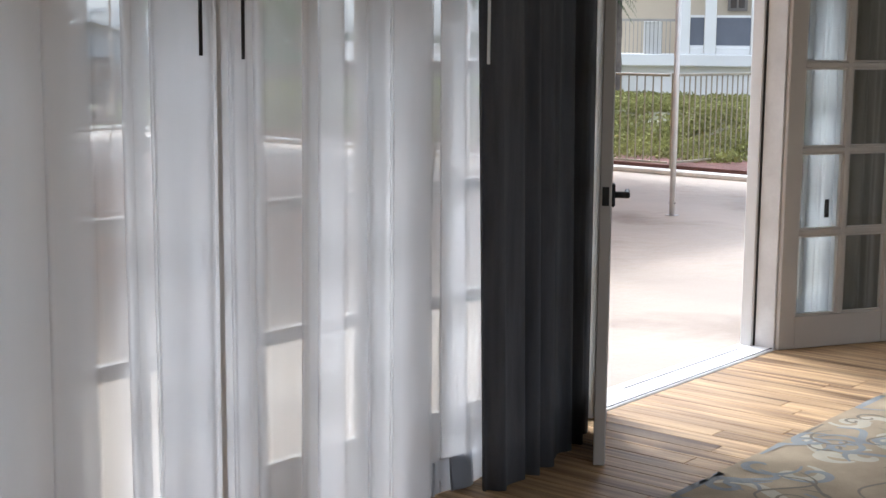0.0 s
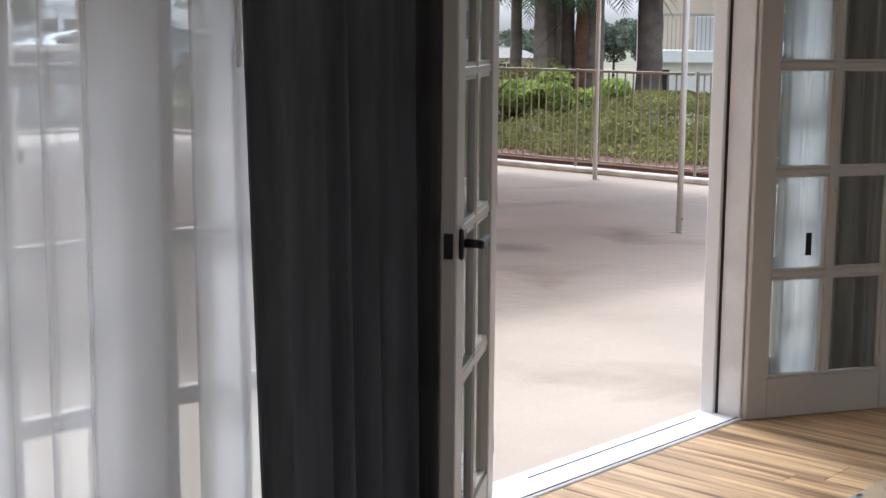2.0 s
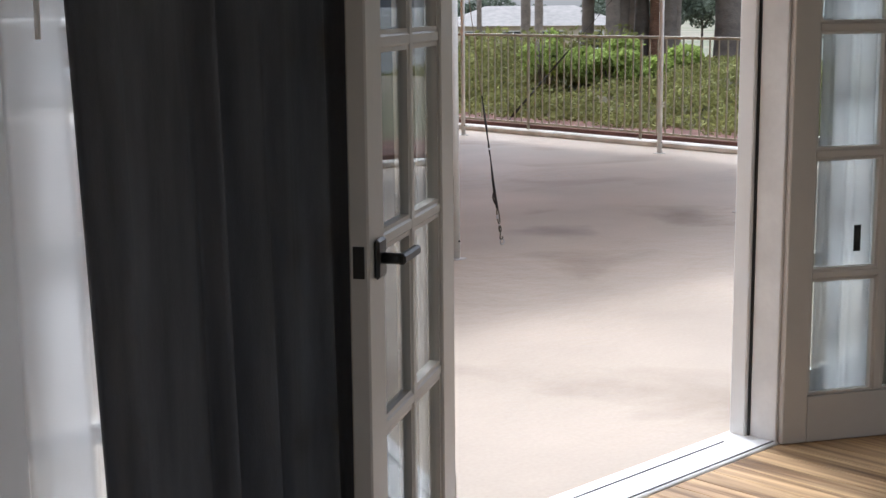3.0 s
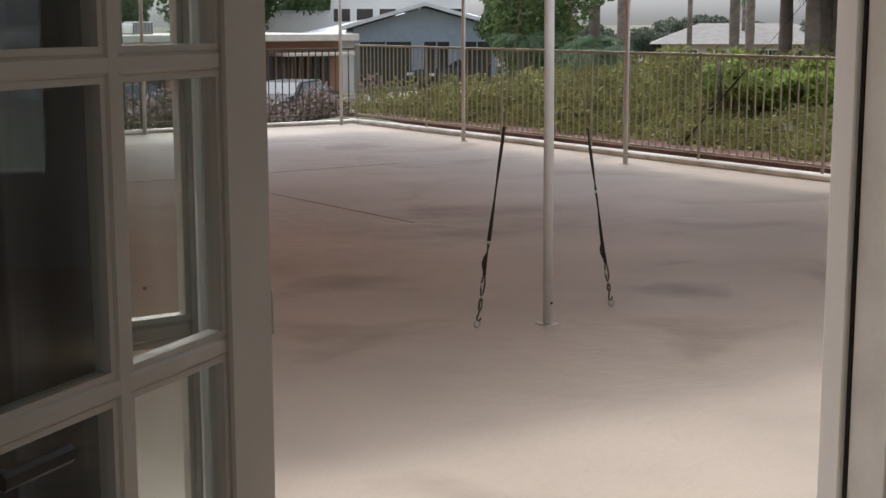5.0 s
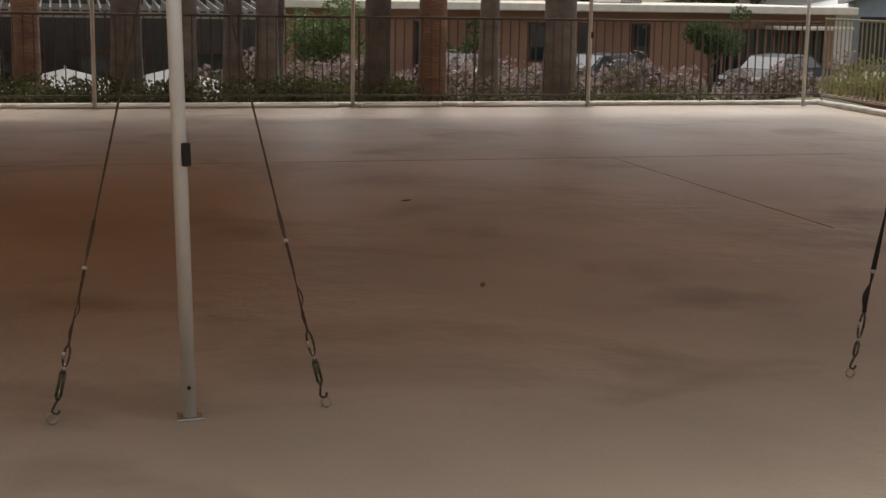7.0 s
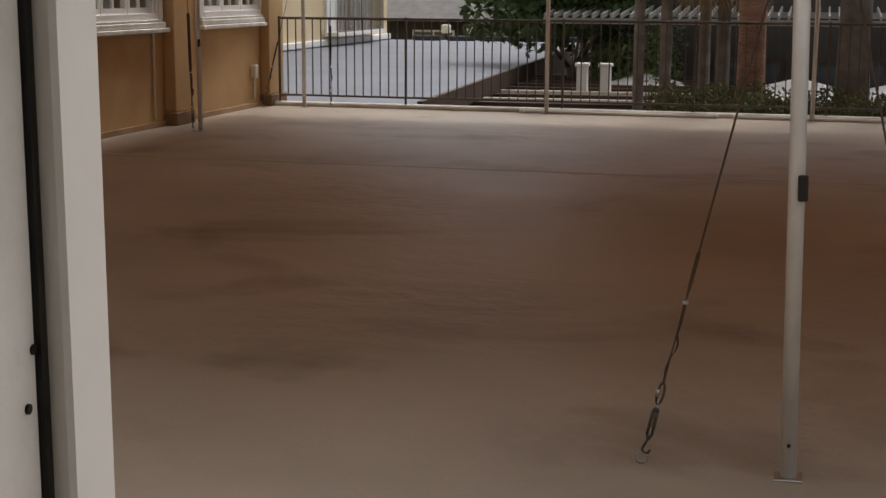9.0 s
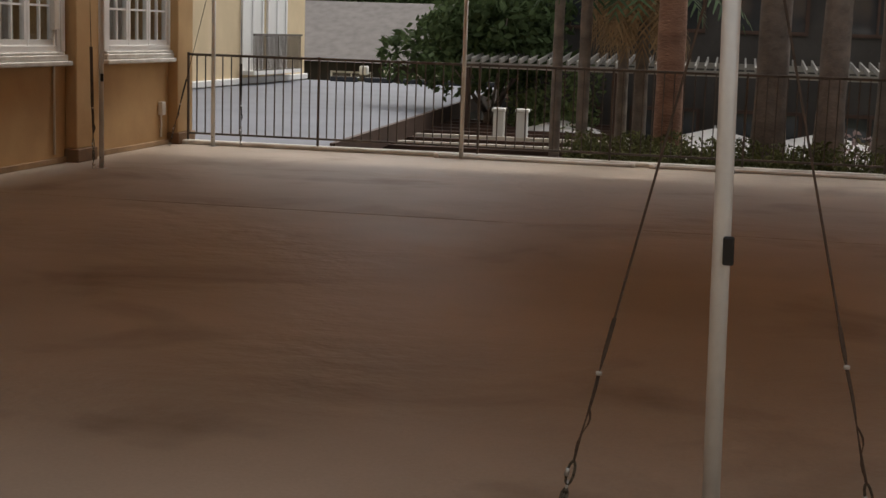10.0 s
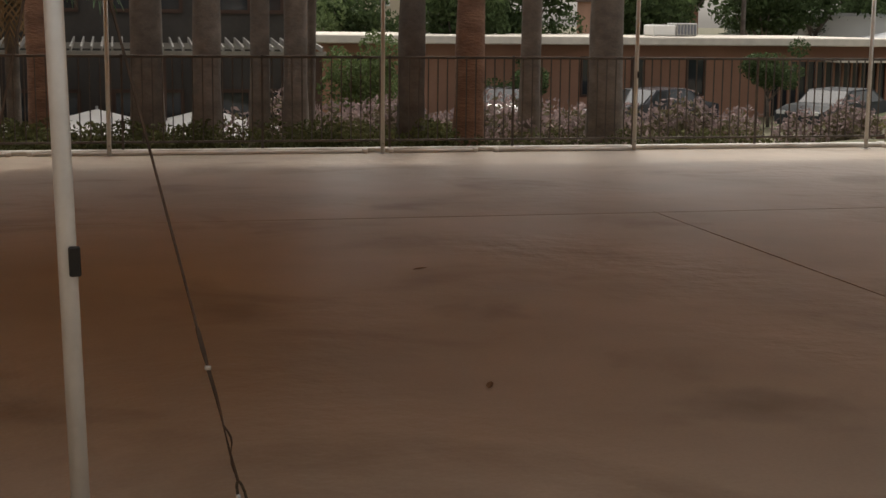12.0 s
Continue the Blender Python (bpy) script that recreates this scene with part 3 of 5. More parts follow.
def folded(x0, x1, y, z0, z1, folds, seed, lean=0.0):
    """One sheet of voile; each fold (a, b, layers) doubles back over itself."""
    r = np.random.default_rng(seed)
    line = [(x0, 0.0)]
    for a, b, layers in folds:
        line.append((a, 0.0))
        for k in range(layers // 2):
            line += [(b, -0.012 * k - 0.002), (a + 0.006 * r.uniform(0, 1), -0.012 * k - 0.010)]
        line.append((b, -0.012 * (layers // 2)))
        line.append((b + 0.012, 0.0))
    line.append((x1, 0.0))
    px, py = [], []
    for (xa, ya), (xb, yb) in zip(line[:-1], line[1:]):
        k = max(2, int(abs(xb - xa) / 0.014))
        for i in range(k):
            u = i / k
            px.append(xa + (xb - xa) * u)
            py.append(ya + (yb - ya) * (u * u * (3 - 2 * u)))
    px, py = np.array(px + [x1]), np.array(py + [0.0])
    nz = 16
    verts, faces = [], []
    p1, p2 = r.uniform(0, 6, 2)
    for j in range(nz):
        t = j / (nz - 1)
        z = z1 + (z0 - z1) * t
        w = 0.006 * np.sin(px * 31 + p1 + 0.6 * t) + 0.010 * np.sin(px * 11 + p2 - 0.9 * t)
        xs = px + lean * t * (px - x0) / (x1 - x0) + 0.006 * np.sin(px * 17 + t * 2.6 + p1) * t
        verts += [(a, b, z) for a, b in zip(xs, y + py + w * (0.4 + 0.8 * t))]
    n = len(px)
    for j in range(nz - 1):
        for i in range(n - 1):
            faces.append((j * n + i, j * n + i + 1, (j + 1) * n + i + 1, (j + 1) * n + i))
    return raw(verts, faces, True)


def sheer(label, x0, x1, y, folds, seed, lean=0.0, hem=0.0):
    ob = thing("curtain", pose(0, 0, 0), label, "curtain", SHEERS)
    part("cloth", folded(x0, x1, y, 0.025, 2.55, folds, seed, lean), M_SHEER, ob)
    if hem:
        part("hem", folded(x0 + lean * 0.1, x1 + lean, y - 0.007, 0.024, hem, [(a + lean, b + lean, 3) for a, b, n in folds if n > 1], seed), M_HEM, ob, "thicker stitched hem")
    return ob


SHEERS = "sheer curtains along the glazed wall"
sheer("white sheer curtain hanging in crisp doubled folds to the floor", -7.6, -5.76, -3.70, [(-7.30, -7.15, 3), (-6.80, -6.70, 3), (-6.55, -6.47, 3), (-6.31, -6.17, 3), (-6.07, -6.04, 3), (-5.99, -5.79, 5)], 3)
sheer("white sheer curtain hanging in crisp doubled folds to the floor", -5.775, -4.915, -3.73, [(-5.765, -5.70, 5), (-5.665, -5.62, 3), (-5.475, -5.45, 3), (-5.41, -5.31, 3), (-5.225, -5.205, 3), (-5.13, -4.925, 5)], 5)
sheer("white sheer curtain with a grey hem beside the dark drape", -5.02, -4.48, -3.64, [(-4.875, -4.862, 3), (-4.79, -4.67, 3)], 11, lean=0.07, hem=0.14)
curtain("white sheer curtain gathered behind the open door", -1.87, -1.43, -3.555, 0.025, 5, 0.024, M_SHEERDIM, 9, group=SHEERS)
curtain("white sheer curtain hanging in loose folds", -0.78, 0.62, -3.68, 0.025, 14, 0.045, M_SHEER, 14, group=SHEERS)
curtain("heavy charcoal drape bunched beside the door", -4.745, -3.80, -3.775, 0.022, 8, 0.04, M_DRAPE, 2, 0.012, flare=-0.10, lean=0.05, turn=0.185)
curtain("heavy taupe drape bunched behind the open door", -1.47, -0.90, -3.62, 0.022, 5, 0.04, M_TAUPE, 6, 0.012)
rail = thing("curtain_rail", pose(0, 0, 0), "dark curtain rail above the glazed wall", "curtain rail")
part("rail", tubes(((-7.7, -3.72, 2.57), (0.8, -3.72, 2.57), 0.016)), M_BLACK, rail)
for x in (-7.6, -5.9, -3.9, -1.6, 0.7):
    part("bracket", boxes((x - 0.01, -3.72, 2.56, x + 0.01, WY, 2.58)), M_BLACK, rail)
for x, y, z, m, lab in ((-5.94, -3.85, 1.48, M_BLACK, "thin black curtain draw rod"), (-5.80, -3.85, 1.47, M_BLACK, "thin black curtain draw rod"), (-4.82, -3.88, 1.45, M_WHITE, "thin white curtain draw rod")):
    wand = thing("curtain_rod", pose(x, y, z), lab, "curtain rod")
    part("rod", tubes(((0, 0, 0), (0, 0, 2.55 - z), 0.005), n=8), m, wand)
    part("hook", boxes((-0.004, -0.004, 2.55 - z, 0.004, 0.15, 2.57 - z)), M_BLACK, wand)

# rug with scroll work, one edge parallel to the wall
rug = thing("rug", pose(-2.2, -4.25, 0.022), "tan rug with blue-grey scroll pattern on the floor", "rug")
RW, RL = 2.6, 3.6
part("rug_body", boxes((-RW, -RL, 0, RW, 0, 0.009), bev=0.003), M_RUG, rug)


def scroll(pts, w, z=0.0105):
    """A flat tapering band along a smooth line."""
    v, f = [], []
    n = len(pts)
    for i, p in enumerate(pts):
        a, b = Vector(pts[max(0, i - 1)]), Vector(pts[min(n - 1, i + 1)])
        d = (b - a).normalized()
        nn = Vector((-d.y, d.x))
        h = w * (0.25 + 0.75 * math.sin(math.pi * (i + 0.6) / (n + 0.4)))
        v += [(p[0] + nn.x * h, p[1] + nn.y * h, z), (p[0] - nn.x * h, p[1] - nn.y * h, z)]
        if i:
            f.append((2 * i - 2, 2 * i - 1, 2 * i + 1, 2 * i))
    return v, f


def spiral(cx, cy, r, turns, start, sense, grow=0.16):
    return [(cx + r * (1 - k / 40) ** 1.2 * math.cos(start + sense * turns * 2 * math.pi * k / 40), cy + r * (1 - k / 40) ** 1.2 * math.sin(start + sense * turns * 2 * math.pi * k / 40)) for k in range(36)]


def wave(x, y, ang, length, amp):
    c, s = math.cos(ang), math.sin(ang)
    return [(x + c * length * k / 30 - s * amp * math.sin(k / 30 * 2 * math.pi), y + s * length * k / 30 + c * amp * math.sin(k / 30 * 2 * math.pi)) for k in range(31)]


rs = np.random.default_rng(21)
for mname, material, count, wd, zz in (("cream_scroll", M_RUGCREAM, 84, 0.028, 0.0096), ("blue_scroll", M_RUGBLUE, 110, 0.016, 0.0104), ("dark_scroll", M_RUGDARK, 76, 0.007, 0.0112)):
    for i in range(count):
        x, y = rs.uniform(-RW + 0.25, 1.4), -0.08 - rs.uniform(0.0, 1.0) ** 1.5 * 2.0
        kind = rs.integers(0, 3)
        pts = spiral(x, y, rs.uniform(0.04, 0.15), rs.uniform(0.8, 1.8), rs.uniform(0, 6), rs.choice((-1, 1))) if kind else wave(x, y, rs.uniform(0, 6.28), rs.uniform(0.25, 0.55), rs.uniform(0.04, 0.09))
        pts = [(min(RW - 0.03, max(-RW + 0.03, a)), min(-0.02, b)) for a, b in pts]
        part(mname, raw(*scroll(pts, wd, zz + i * 0.00001)), material, rug)

# ---- the terrace ----
DXA, DYB = -9.75, 12.42


def east(y, off=0.0):
    """Inner face of the skewed east curb, moved outwards by off."""
    return 5.72 + 0.053 * y + off


def slab(pts, z0, z1, bev=0.0):
    """A prism over a convex outline."""
    bm = bmesh.new()
    lo, hi = [bm.verts.new((x, y, z0)) for x, y in pts], [bm.verts.new((x, y, z1)) for x, y in pts]
    bm.faces.new(lo[::-1])
    bm.faces.new(hi)
    n = len(pts)
    for i in range(n):
        bm.faces.new((lo[i], lo[(i + 1) % n], hi[(i + 1) % n], hi[i]))
    if bev:
        bmesh.ops.bevel(bm, geom=bm.edges[:], offset=bev, segments=1, affect="EDGES")
    return bm


deck = structure("deck", slab([(DXA, WO), (east(WO, 0.17), WO), (east(DYB, 0.17), DYB + 0.08), (DXA, DYB + 0.08)], -0.35, 0.0), M_DECK, "coated tan concrete terrace floor", "terrace floor")
part("joint", boxes((-9.6, 6.948, -0.002, 1.28, 6.956, 0.0022), (1.3, 6.95, -0.002, 3.6, 6.957, 0.0022)), M_JOINT, deck)
part("joint", boxes((1.286, 3.2, -0.002, 1.294, 7.0, 0.0026)), M_JOINT, deck)
structure("terrace_curb", boxes((DXA, DYB - 0.1, 0.0, east(DYB) - 0.004, DYB + 0.06, 0.05), bev=0.012), M_CURB, "low chipped white terrace curb", "curb")
structure("terrace_curb", slab([(east(0.2), 0.2), (east(0.2, 0.16), 0.2), (east(DYB, 0.16), DYB + 0.06), (east(DYB), DYB + 0.06)], 0.0, 0.06, 0.012), M_CURB, "low chipped white terrace curb", "curb")
structure("terrace_curb", slab([(east(WO), WO), (east(WO, 0.16), WO), (east(0.19, 0.16), 0.19), (east(0.19), 0.19)], 0.0, 0.06, 0.012), M_CURB, "low chipped white terrace curb", "curb")
for x0, x1 in ((-6.4, -4.12), (-3.9, -0.2), (0.1, 1.1), (1.35, 3.0)):
    pp = thing("pipe", pose(0, DYB - 0.19, 0.02), "thin white plastic pipe lying along the curb", "pipe")
    part("tube", tubes(((x0, 0, 0.002), (x1, rng.uniform(-0.02, 0.02), 0.002), 0.021)), M_WHITE, pp)
    for x in (x0, x1):
        part("cap", tubes(((x - 0.03, 0, 0.003), (x + 0.03, 0, 0.003), 0.03)), M_WHITE, pp)

# frame tent over the terrace: legs every 3.05 m, vinyl roof
L, EAVE = 3.05, 2.16
tent = thing("tent", pose(0, 0, 0), "white frame tent covering the terrace, on slim poles", "tent")
legs = [(i, 0) for i in range(-3, 3)] + [(i, 4) for i in range(-3, 3)] + [(-3, j) for j in (1, 2, 3)] + [(2, j) for j in (1, 2, 3)]
leg_me = None
FEET = {(-3, 0): (-9.15, 0.35), (-2, 0): (-6.05, 0.19), (-1, 0): (-3.014, 0.025), (0, 0): (-0.16, -0.12), (1, 0): (2.57, -0.28), (2, 0): (5.25, -0.42), (2, 1): (5.40, 2.60), (2, 2): (5.53, 5.52), (2, 3): (5.84, 8.83), (2, 4): (6.05, 12.12)}
for i, j in legs:
    if leg_me is None:
        leg = part("pole", tubes(((0, 0, 0.006), (0, 0, EAVE), 0.0245), n=16), M_POLE, tent, "slim pale aluminium pole")
        leg_me = leg.data
        base = part("foot_plate", boxes((-0.045, -0.045, 0.0, 0.045, 0.045, 0.006), bev=0.002), M_STEEL, leg)
        base_me = base.data
    else:
        leg = part("pole", leg_me, M_POLE, tent)
        base = part("foot_plate", base_me, M_STEEL, leg)
    leg.location = (*FEET.get((i, j), (i * L, j * L)), 0)
    leg.rotation_euler = (0, radians({(-1, 0): -1.2, (0, 0): -0.4}.get((i, j), 0)), 0)
    part("bolt", tubes(((0.0, -0.03, 0.11), (0.0, 0.03, 0.11), 0.006), n=8), M_BLACK, leg)
    if (i, j) in ((-1, 0), (-3, 3), (1, 4)):
        part("clip", boxes((0.004, -0.034, 0.862, 0.034, -0.016, 0.94), bev=0.004), M_BLACK, leg, "small black clip on the pole")
X0, X1, Y1 = -3 * L, 2 * L, 4 * L
CORNERS = [(X0, 0.35), (5.25, -0.42), (6.05, 12.12), (X0, Y1)]
frame_bm = tubes(*[((*CORNERS[k], EAVE), (*CORNERS[(k + 1) % 4], EAVE), 0.025) for k in range(4)])
part("eave_frame", frame_bm, M_POLE, tent)
ym, pk = Y1 / 2, 5.2
o = 0.06
rv = [(X0 - o, 0.35 - o, EAVE + 0.03), (5.25 + o, -0.42 - o, EAVE + 0.03), (6.05 + o, 12.12 + o, EAVE + 0.03), (X0 - o, Y1 + o, EAVE + 0.03), (X0 + 6.1, ym, pk), (X1 - 6.1, ym, pk)]
rv2 = [(a, b, c + 0.012) for a, b, c in rv]
rf = [(0, 1, 5, 4), (1, 2, 5), (2, 3, 4, 5), (3, 0, 4)]
nv = len(rv)
part("canopy", raw(rv + rv2, rf + [tuple(q + nv for q in f[::-1]) for f in rf] + [(0, 3, 3 + nv, nv), (1, 0, nv, nv + 1), (2, 1, nv + 1, nv + 2), (3, 2, nv + 2, nv + 3)]), M_TENT, tent, "pale vinyl roof sheet")


# ratchet straps from the pole tops to deck anchors
def guy_strap(px, py, ax, ay, marks, top=2.1, tail=None, fat=1.0, web=None):
    a, t = Vector((ax, ay, 0.0)), Vector((px, py, top))
    ob = thing("guy_strap", pose(ax, ay, 0), "brown ratchet strap tied from tent pole to deck anchor" if web else "black ratchet strap tied from tent pole to deck anchor", "strap", "guy straps")
    d = t - a

    def p(z):
        return d * (z / top)
    n = Vector((-d.y, d.x, 0)).normalized() if abs(d.x) + abs(d.y) > 0.01 else Vector((0, 1, 0))

    def ribbon(z0, z1, w, th, sway=0.0):
        bm = bmesh.new()
        k = 8
        rings = []
        for i in range(k + 1):
            u = i / k
            c = p(z0 + (z1 - z0) * u)
            ang = 0.9 * math.sin(u * 3.0 + z0 * 5) + 1.2
            sx = Vector((math.cos(ang), math.sin(ang), 0))
            sy = Vector((-math.sin(ang), math.cos(ang), 0))
            c = c + sx * sway * math.sin(u * math.pi)
            rings.append([bm.verts.new(c + sx * w * e + sy * th * f) for e, f in ((-1, -1), (1, -1), (1, 1), (-1, 1))])
        for i in range(k):
            for q in range(4):
                bm.faces.new((rings[i][q], rings[i][(q + 1) % 4], rings[i + 1][(q + 1) % 4], rings[i + 1][q]))
        bm.faces.new(rings[0][::-1])
        bm.faces.new(rings[-1])
        return bm
    z1, z2, z3, z4 = marks
    ring = bmesh.new()
    for i in range(8):
        a0, a1 = 2 * math.pi * i / 8, 2 * math.pi * (i + 1) / 8
        tube(ring, (0.018 * math.cos(a0), 0, 0.022 + 0.018 * math.sin(a0)), (0.018 * math.cos(a1), 0, 0.022 + 0.018 * math.sin(a1)), 0.004, n=6)
    part("eye_bolt", ring, M_STEEL, ob)
    along = d.normalized()
    side = along.cross(Vector((0, 1, 0))).normalized()

    def chain(pts, r):
        bm = bmesh.new()
        for q0, q1 in zip(pts[:-1], pts[1:]):
            tube(bm, q0, q1, r, n=6)
        return bm
    # open hook through the eye, slotted turnbuckle, oval link
    bend = [p(0.05) + side * (0.012 * math.cos(k * 0.55) - 0.002) - along * 0.013 * math.sin(k * 0.55) for k in range(7)]
    part("hook", chain(bend[::-1] + [p(0.085)], 0.0045), M_BRONZE, ob)
    tb0, tb1 = 0.085, z1 - 0.012
    body = bmesh.new()
    for sg in (-1, 1):
        tube(body, p(tb0 + 0.012) + side * sg * 0.007, p(tb1 - 0.012) + side * sg * 0.007, 0.0055, n=8)
        tube(body, p(tb0), p(tb0 + 0.014) + side * sg * 0.006, 0.006, n=8)
        tube(body, p(tb1), p(tb1 - 0.014) + side * sg * 0.006, 0.006, n=8)
    tb = part("turnbuckle", body, M_BRONZE, ob, "bronzed steel turnbuckle with a slotted body")
    part("screw", tubes((p(tb0 + 0.004), p(tb0 + 0.035), 0.004), (p(tb1 - 0.03), p(z1 + 0.012), 0.004), n=8), M_STEEL, tb)
    mid, half = p((z1 + z2) / 2), (p(z2) - p(z1)).length / 2
    oval = [mid + along * half * math.cos(k * math.pi / 7) + side * 0.010 * math.sin(k * math.pi / 7) for k in range(15)]
    link = part("link", chain(oval, 0.0045), M_BRONZE, ob, "dark oval chain link")
    part("link_nut", tubes((mid + side * 0.010 - along * 0.012, mid + side * 0.010 + along * 0.012, 0.007), n=8), M_STEEL, link)
    part("webbing", ribbon(z2, z3, 0.008 * fat, 0.003 * fat, 0.004), web or M_WEB, ob)
    part("buckle", boxes((p(z3).x - 0.009, p(z3).y - 0.006, z3 - 0.006, p(z3).x + 0.009, p(z3).y + 0.006, z3 + 0.006), bev=0.002), M_STEEL, ob)
    part("webbing", ribbon(z3 + 0.008, z4, 0.010 * fat, 0.003 * fat), web or M_WEB, ob)
    part("loose_end", ribbon(z2 + 0.01, z2 + 0.16, 0.005 * fat, 0.002 * fat, 0.022), web or M_WEB, ob)
    part("tail", ribbon(z4, top, 0.0032, 0.0018), tail or M_WEB, ob)
    return ob


guy_strap(-3.03, 0.02, -3.465, 0.03, (0.20, 0.27, 0.53, 0.69), 1.94, M_BROWNWEB, 0.62, M_BROWNWEB)
guy_strap(-3.0, 0.02, -2.54, 0.04, (0.19, 0.28, 0.60, 0.71), 1.94, M_BROWNWEB, 0.62, M_BROWNWEB)
guy_strap(-0.22, -0.08, -0.50, 0.01, (0.16, 0.26, 0.42, 0.98), 2.13, M_TAIL)
guy_strap(-0.09, -0.08, 0.385, 0.02, (0.14, 0.24, 0.62, 0.95), 2.0, M_TAIL)
guy_strap(-8.80, 12.2, -8.80, 12.21, (0.16, 0.26, 0.5, 1.0))
guy_strap(-3 * L, 4 * L, -9.60, 11.95, (0.16, 0.26, 0.5, 0.8))
guy_strap(-9.24, 9.08, -9.19, 9.06, (0.2, 0.3, 0.6, 1.2), 2.1, None, 1.5, M_BROWNWEB)
guy_strap(5.40, 2.60, 6.42, 5.75, (0.13, 0.16, 0.55, 1.0), 2.1, None, 2.0)


# ---- fences ----
def fence_run(a, b, material, label, top=1.10, gap=0.108, last=False):
    a, b = Vector((*a, 0)), Vector((*b, 0))
    ln = (b - a).length
    ang = math.degrees(math.atan2(b.y - a.y, b.x - a.x))
    ob = thing("fence_panel", pose(a.x, a.y, 0.045, 0, 0, ang), label, "fence", "terrace fence")
    top -= 0.045
    part("top_rail", boxes((0, -0.014, top - 0.03, ln, 0.014, top), bev=0.004), material, ob)
    part("bottom_rail", boxes((0, -0.012, 0.075, ln, 0.012, 0.1), bev=0.003), material, ob)
    for x in (0.0, ln) if last else (0.0,):
        part("post", boxes((x - 0.013, -0.014, 0, x + 0.013, 0.014, top + 0.01), bev=0.003), material, ob)
    k = int(ln / gap)
    me = None
    for i in range(1, k):
        if me is None:
            pk_ = part("picket", boxes((-0.0065, -0.0065, 0.1, 0.0065, 0.0065, top - 0.03)), material, ob)
            me = pk_.data
        else:
            pk_ = part("picket", me, material, ob)
        pk_.location = (ln * i / k, 0, 0)
    return ob


FY = DYB - 0.01
FX = east(FY, 0.09)
xs = [-9.55, -7.9, -5.95, -4.4, -2.9, -1.35, 0.12, 1.6, 3.1, 4.7, FX]
for a, b in zip(xs[:-1], xs[1:]):
    fence_run((a, FY), (b, FY), M_FENCEDK, "brown metal picket fence along the terrace edge")
ys = [FY - 0.04, 10.4, 8.6, 6.8, 5.0, 3.3, 1.72]
for a, b in zip(ys[:-1], ys[1:]):
    fence_run((east(a, 0.09), a), (east(b, 0.09), b), M_FENCE, "tan metal picket fence along the terrace edge", top=1.15)
fence_run((east(1.7, 0.13), 1.70), (8.6, 1.45), M_FENCE, "tan metal picket fence turning away from the terrace", top=1.15)
fence_run((8.64, 1.44), (11.0, 1.2), M_FENCE, "tan metal picket fence turning away from the terrace", top=1.15, last=True)


# ---- yellow wing beside the terrace ----
def wing_wall():
    """Stucco wall in the plane x = -9.75 with window openings."""
    x0, x1, zt = -10.1, DXA, 6.5
    wins = [(1.2, 3.0), (4.4, 6.3), (7.62, 9.5), (10.5, 12.22)]
    z0, z1 = 1.13, 2.72
    bm = bmesh.new()
    y = WO
    for a, b in wins:
        box(bm, x0, y, -2.2, x1, a, zt)
        box(bm, x0, a, -2.2, x1, b, z0)
        box(bm, x0, a, z1, x1, b, zt)
        y = b
    box(bm, x0, y, -2.2, x1, 12.9, zt)
    box(bm, -16, 12.6, -2.2, x0, 12.9, zt)
    return bm, wins, z0, z1


bm, wins, wz0, wz1 = wing_wall()
structure("wall_wing", bm, M_YELLOW, "yellow stucco wing of the building", "wall")
structure("wall_wing_inner", boxes((-14.0, WO, -0.3, -13.8, 12.6, 3.2)), M_WALLIN, "plain inner wall of the wing", "wall")
structure("wing_floor", boxes((-13.8, WO, -0.3, -10.1, 12.6, 0.0)), M_WALLIN, "plain floor of the wing", "floor")
structure("wing_roof", boxes((-16, WO, 6.5, -9.6, 13.0, 6.7)), M_GREYROOF, "flat roof of the wing", "roof")
structure("facade_north_upper", boxes((-10.1, WO - 0.1, RZ + 0.2, 5.0, WO, RZ + 0.45)), M_YELLOW, "low parapet above the glazed wall", "wall")
# overhang out of view, added to hold light back from the glazing and room
structure("added_soffit", boxes((-9.74, WO, 2.75, 5.2, -2.75, 2.9)), M_CEIL, "added unseen soffit that shades the glazed wall", "roof")
for y0, y1 in ((3.4, 3.8), (6.55, 6.95), (9.57, 9.96), (12.25, 12.72)):
    structure("pilaster", boxes((DXA, y0, 0.14, DXA + 0.13, y1, 6.5), bev=0.01), M_YELLOW, "yellow stucco pilaster", "pilaster")
    structure("pilaster_base", boxes((DXA, y0 - 0.03, 0, DXA + 0.16, y1 + 0.03, 0.14), bev=0.01), M_PLINTH, "stained brown pilaster base", "pilaster")
for a, b in ((WO, 3.4), (3.8, 6.55), (6.95, 9.57), (9.96, 12.25)):
    structure("wall_plinth", boxes((DXA, a, 0, DXA + 0.03, b, 0.06), bev=0.006), M_LOWPLINTH, "low dirty brown plinth", "trim")

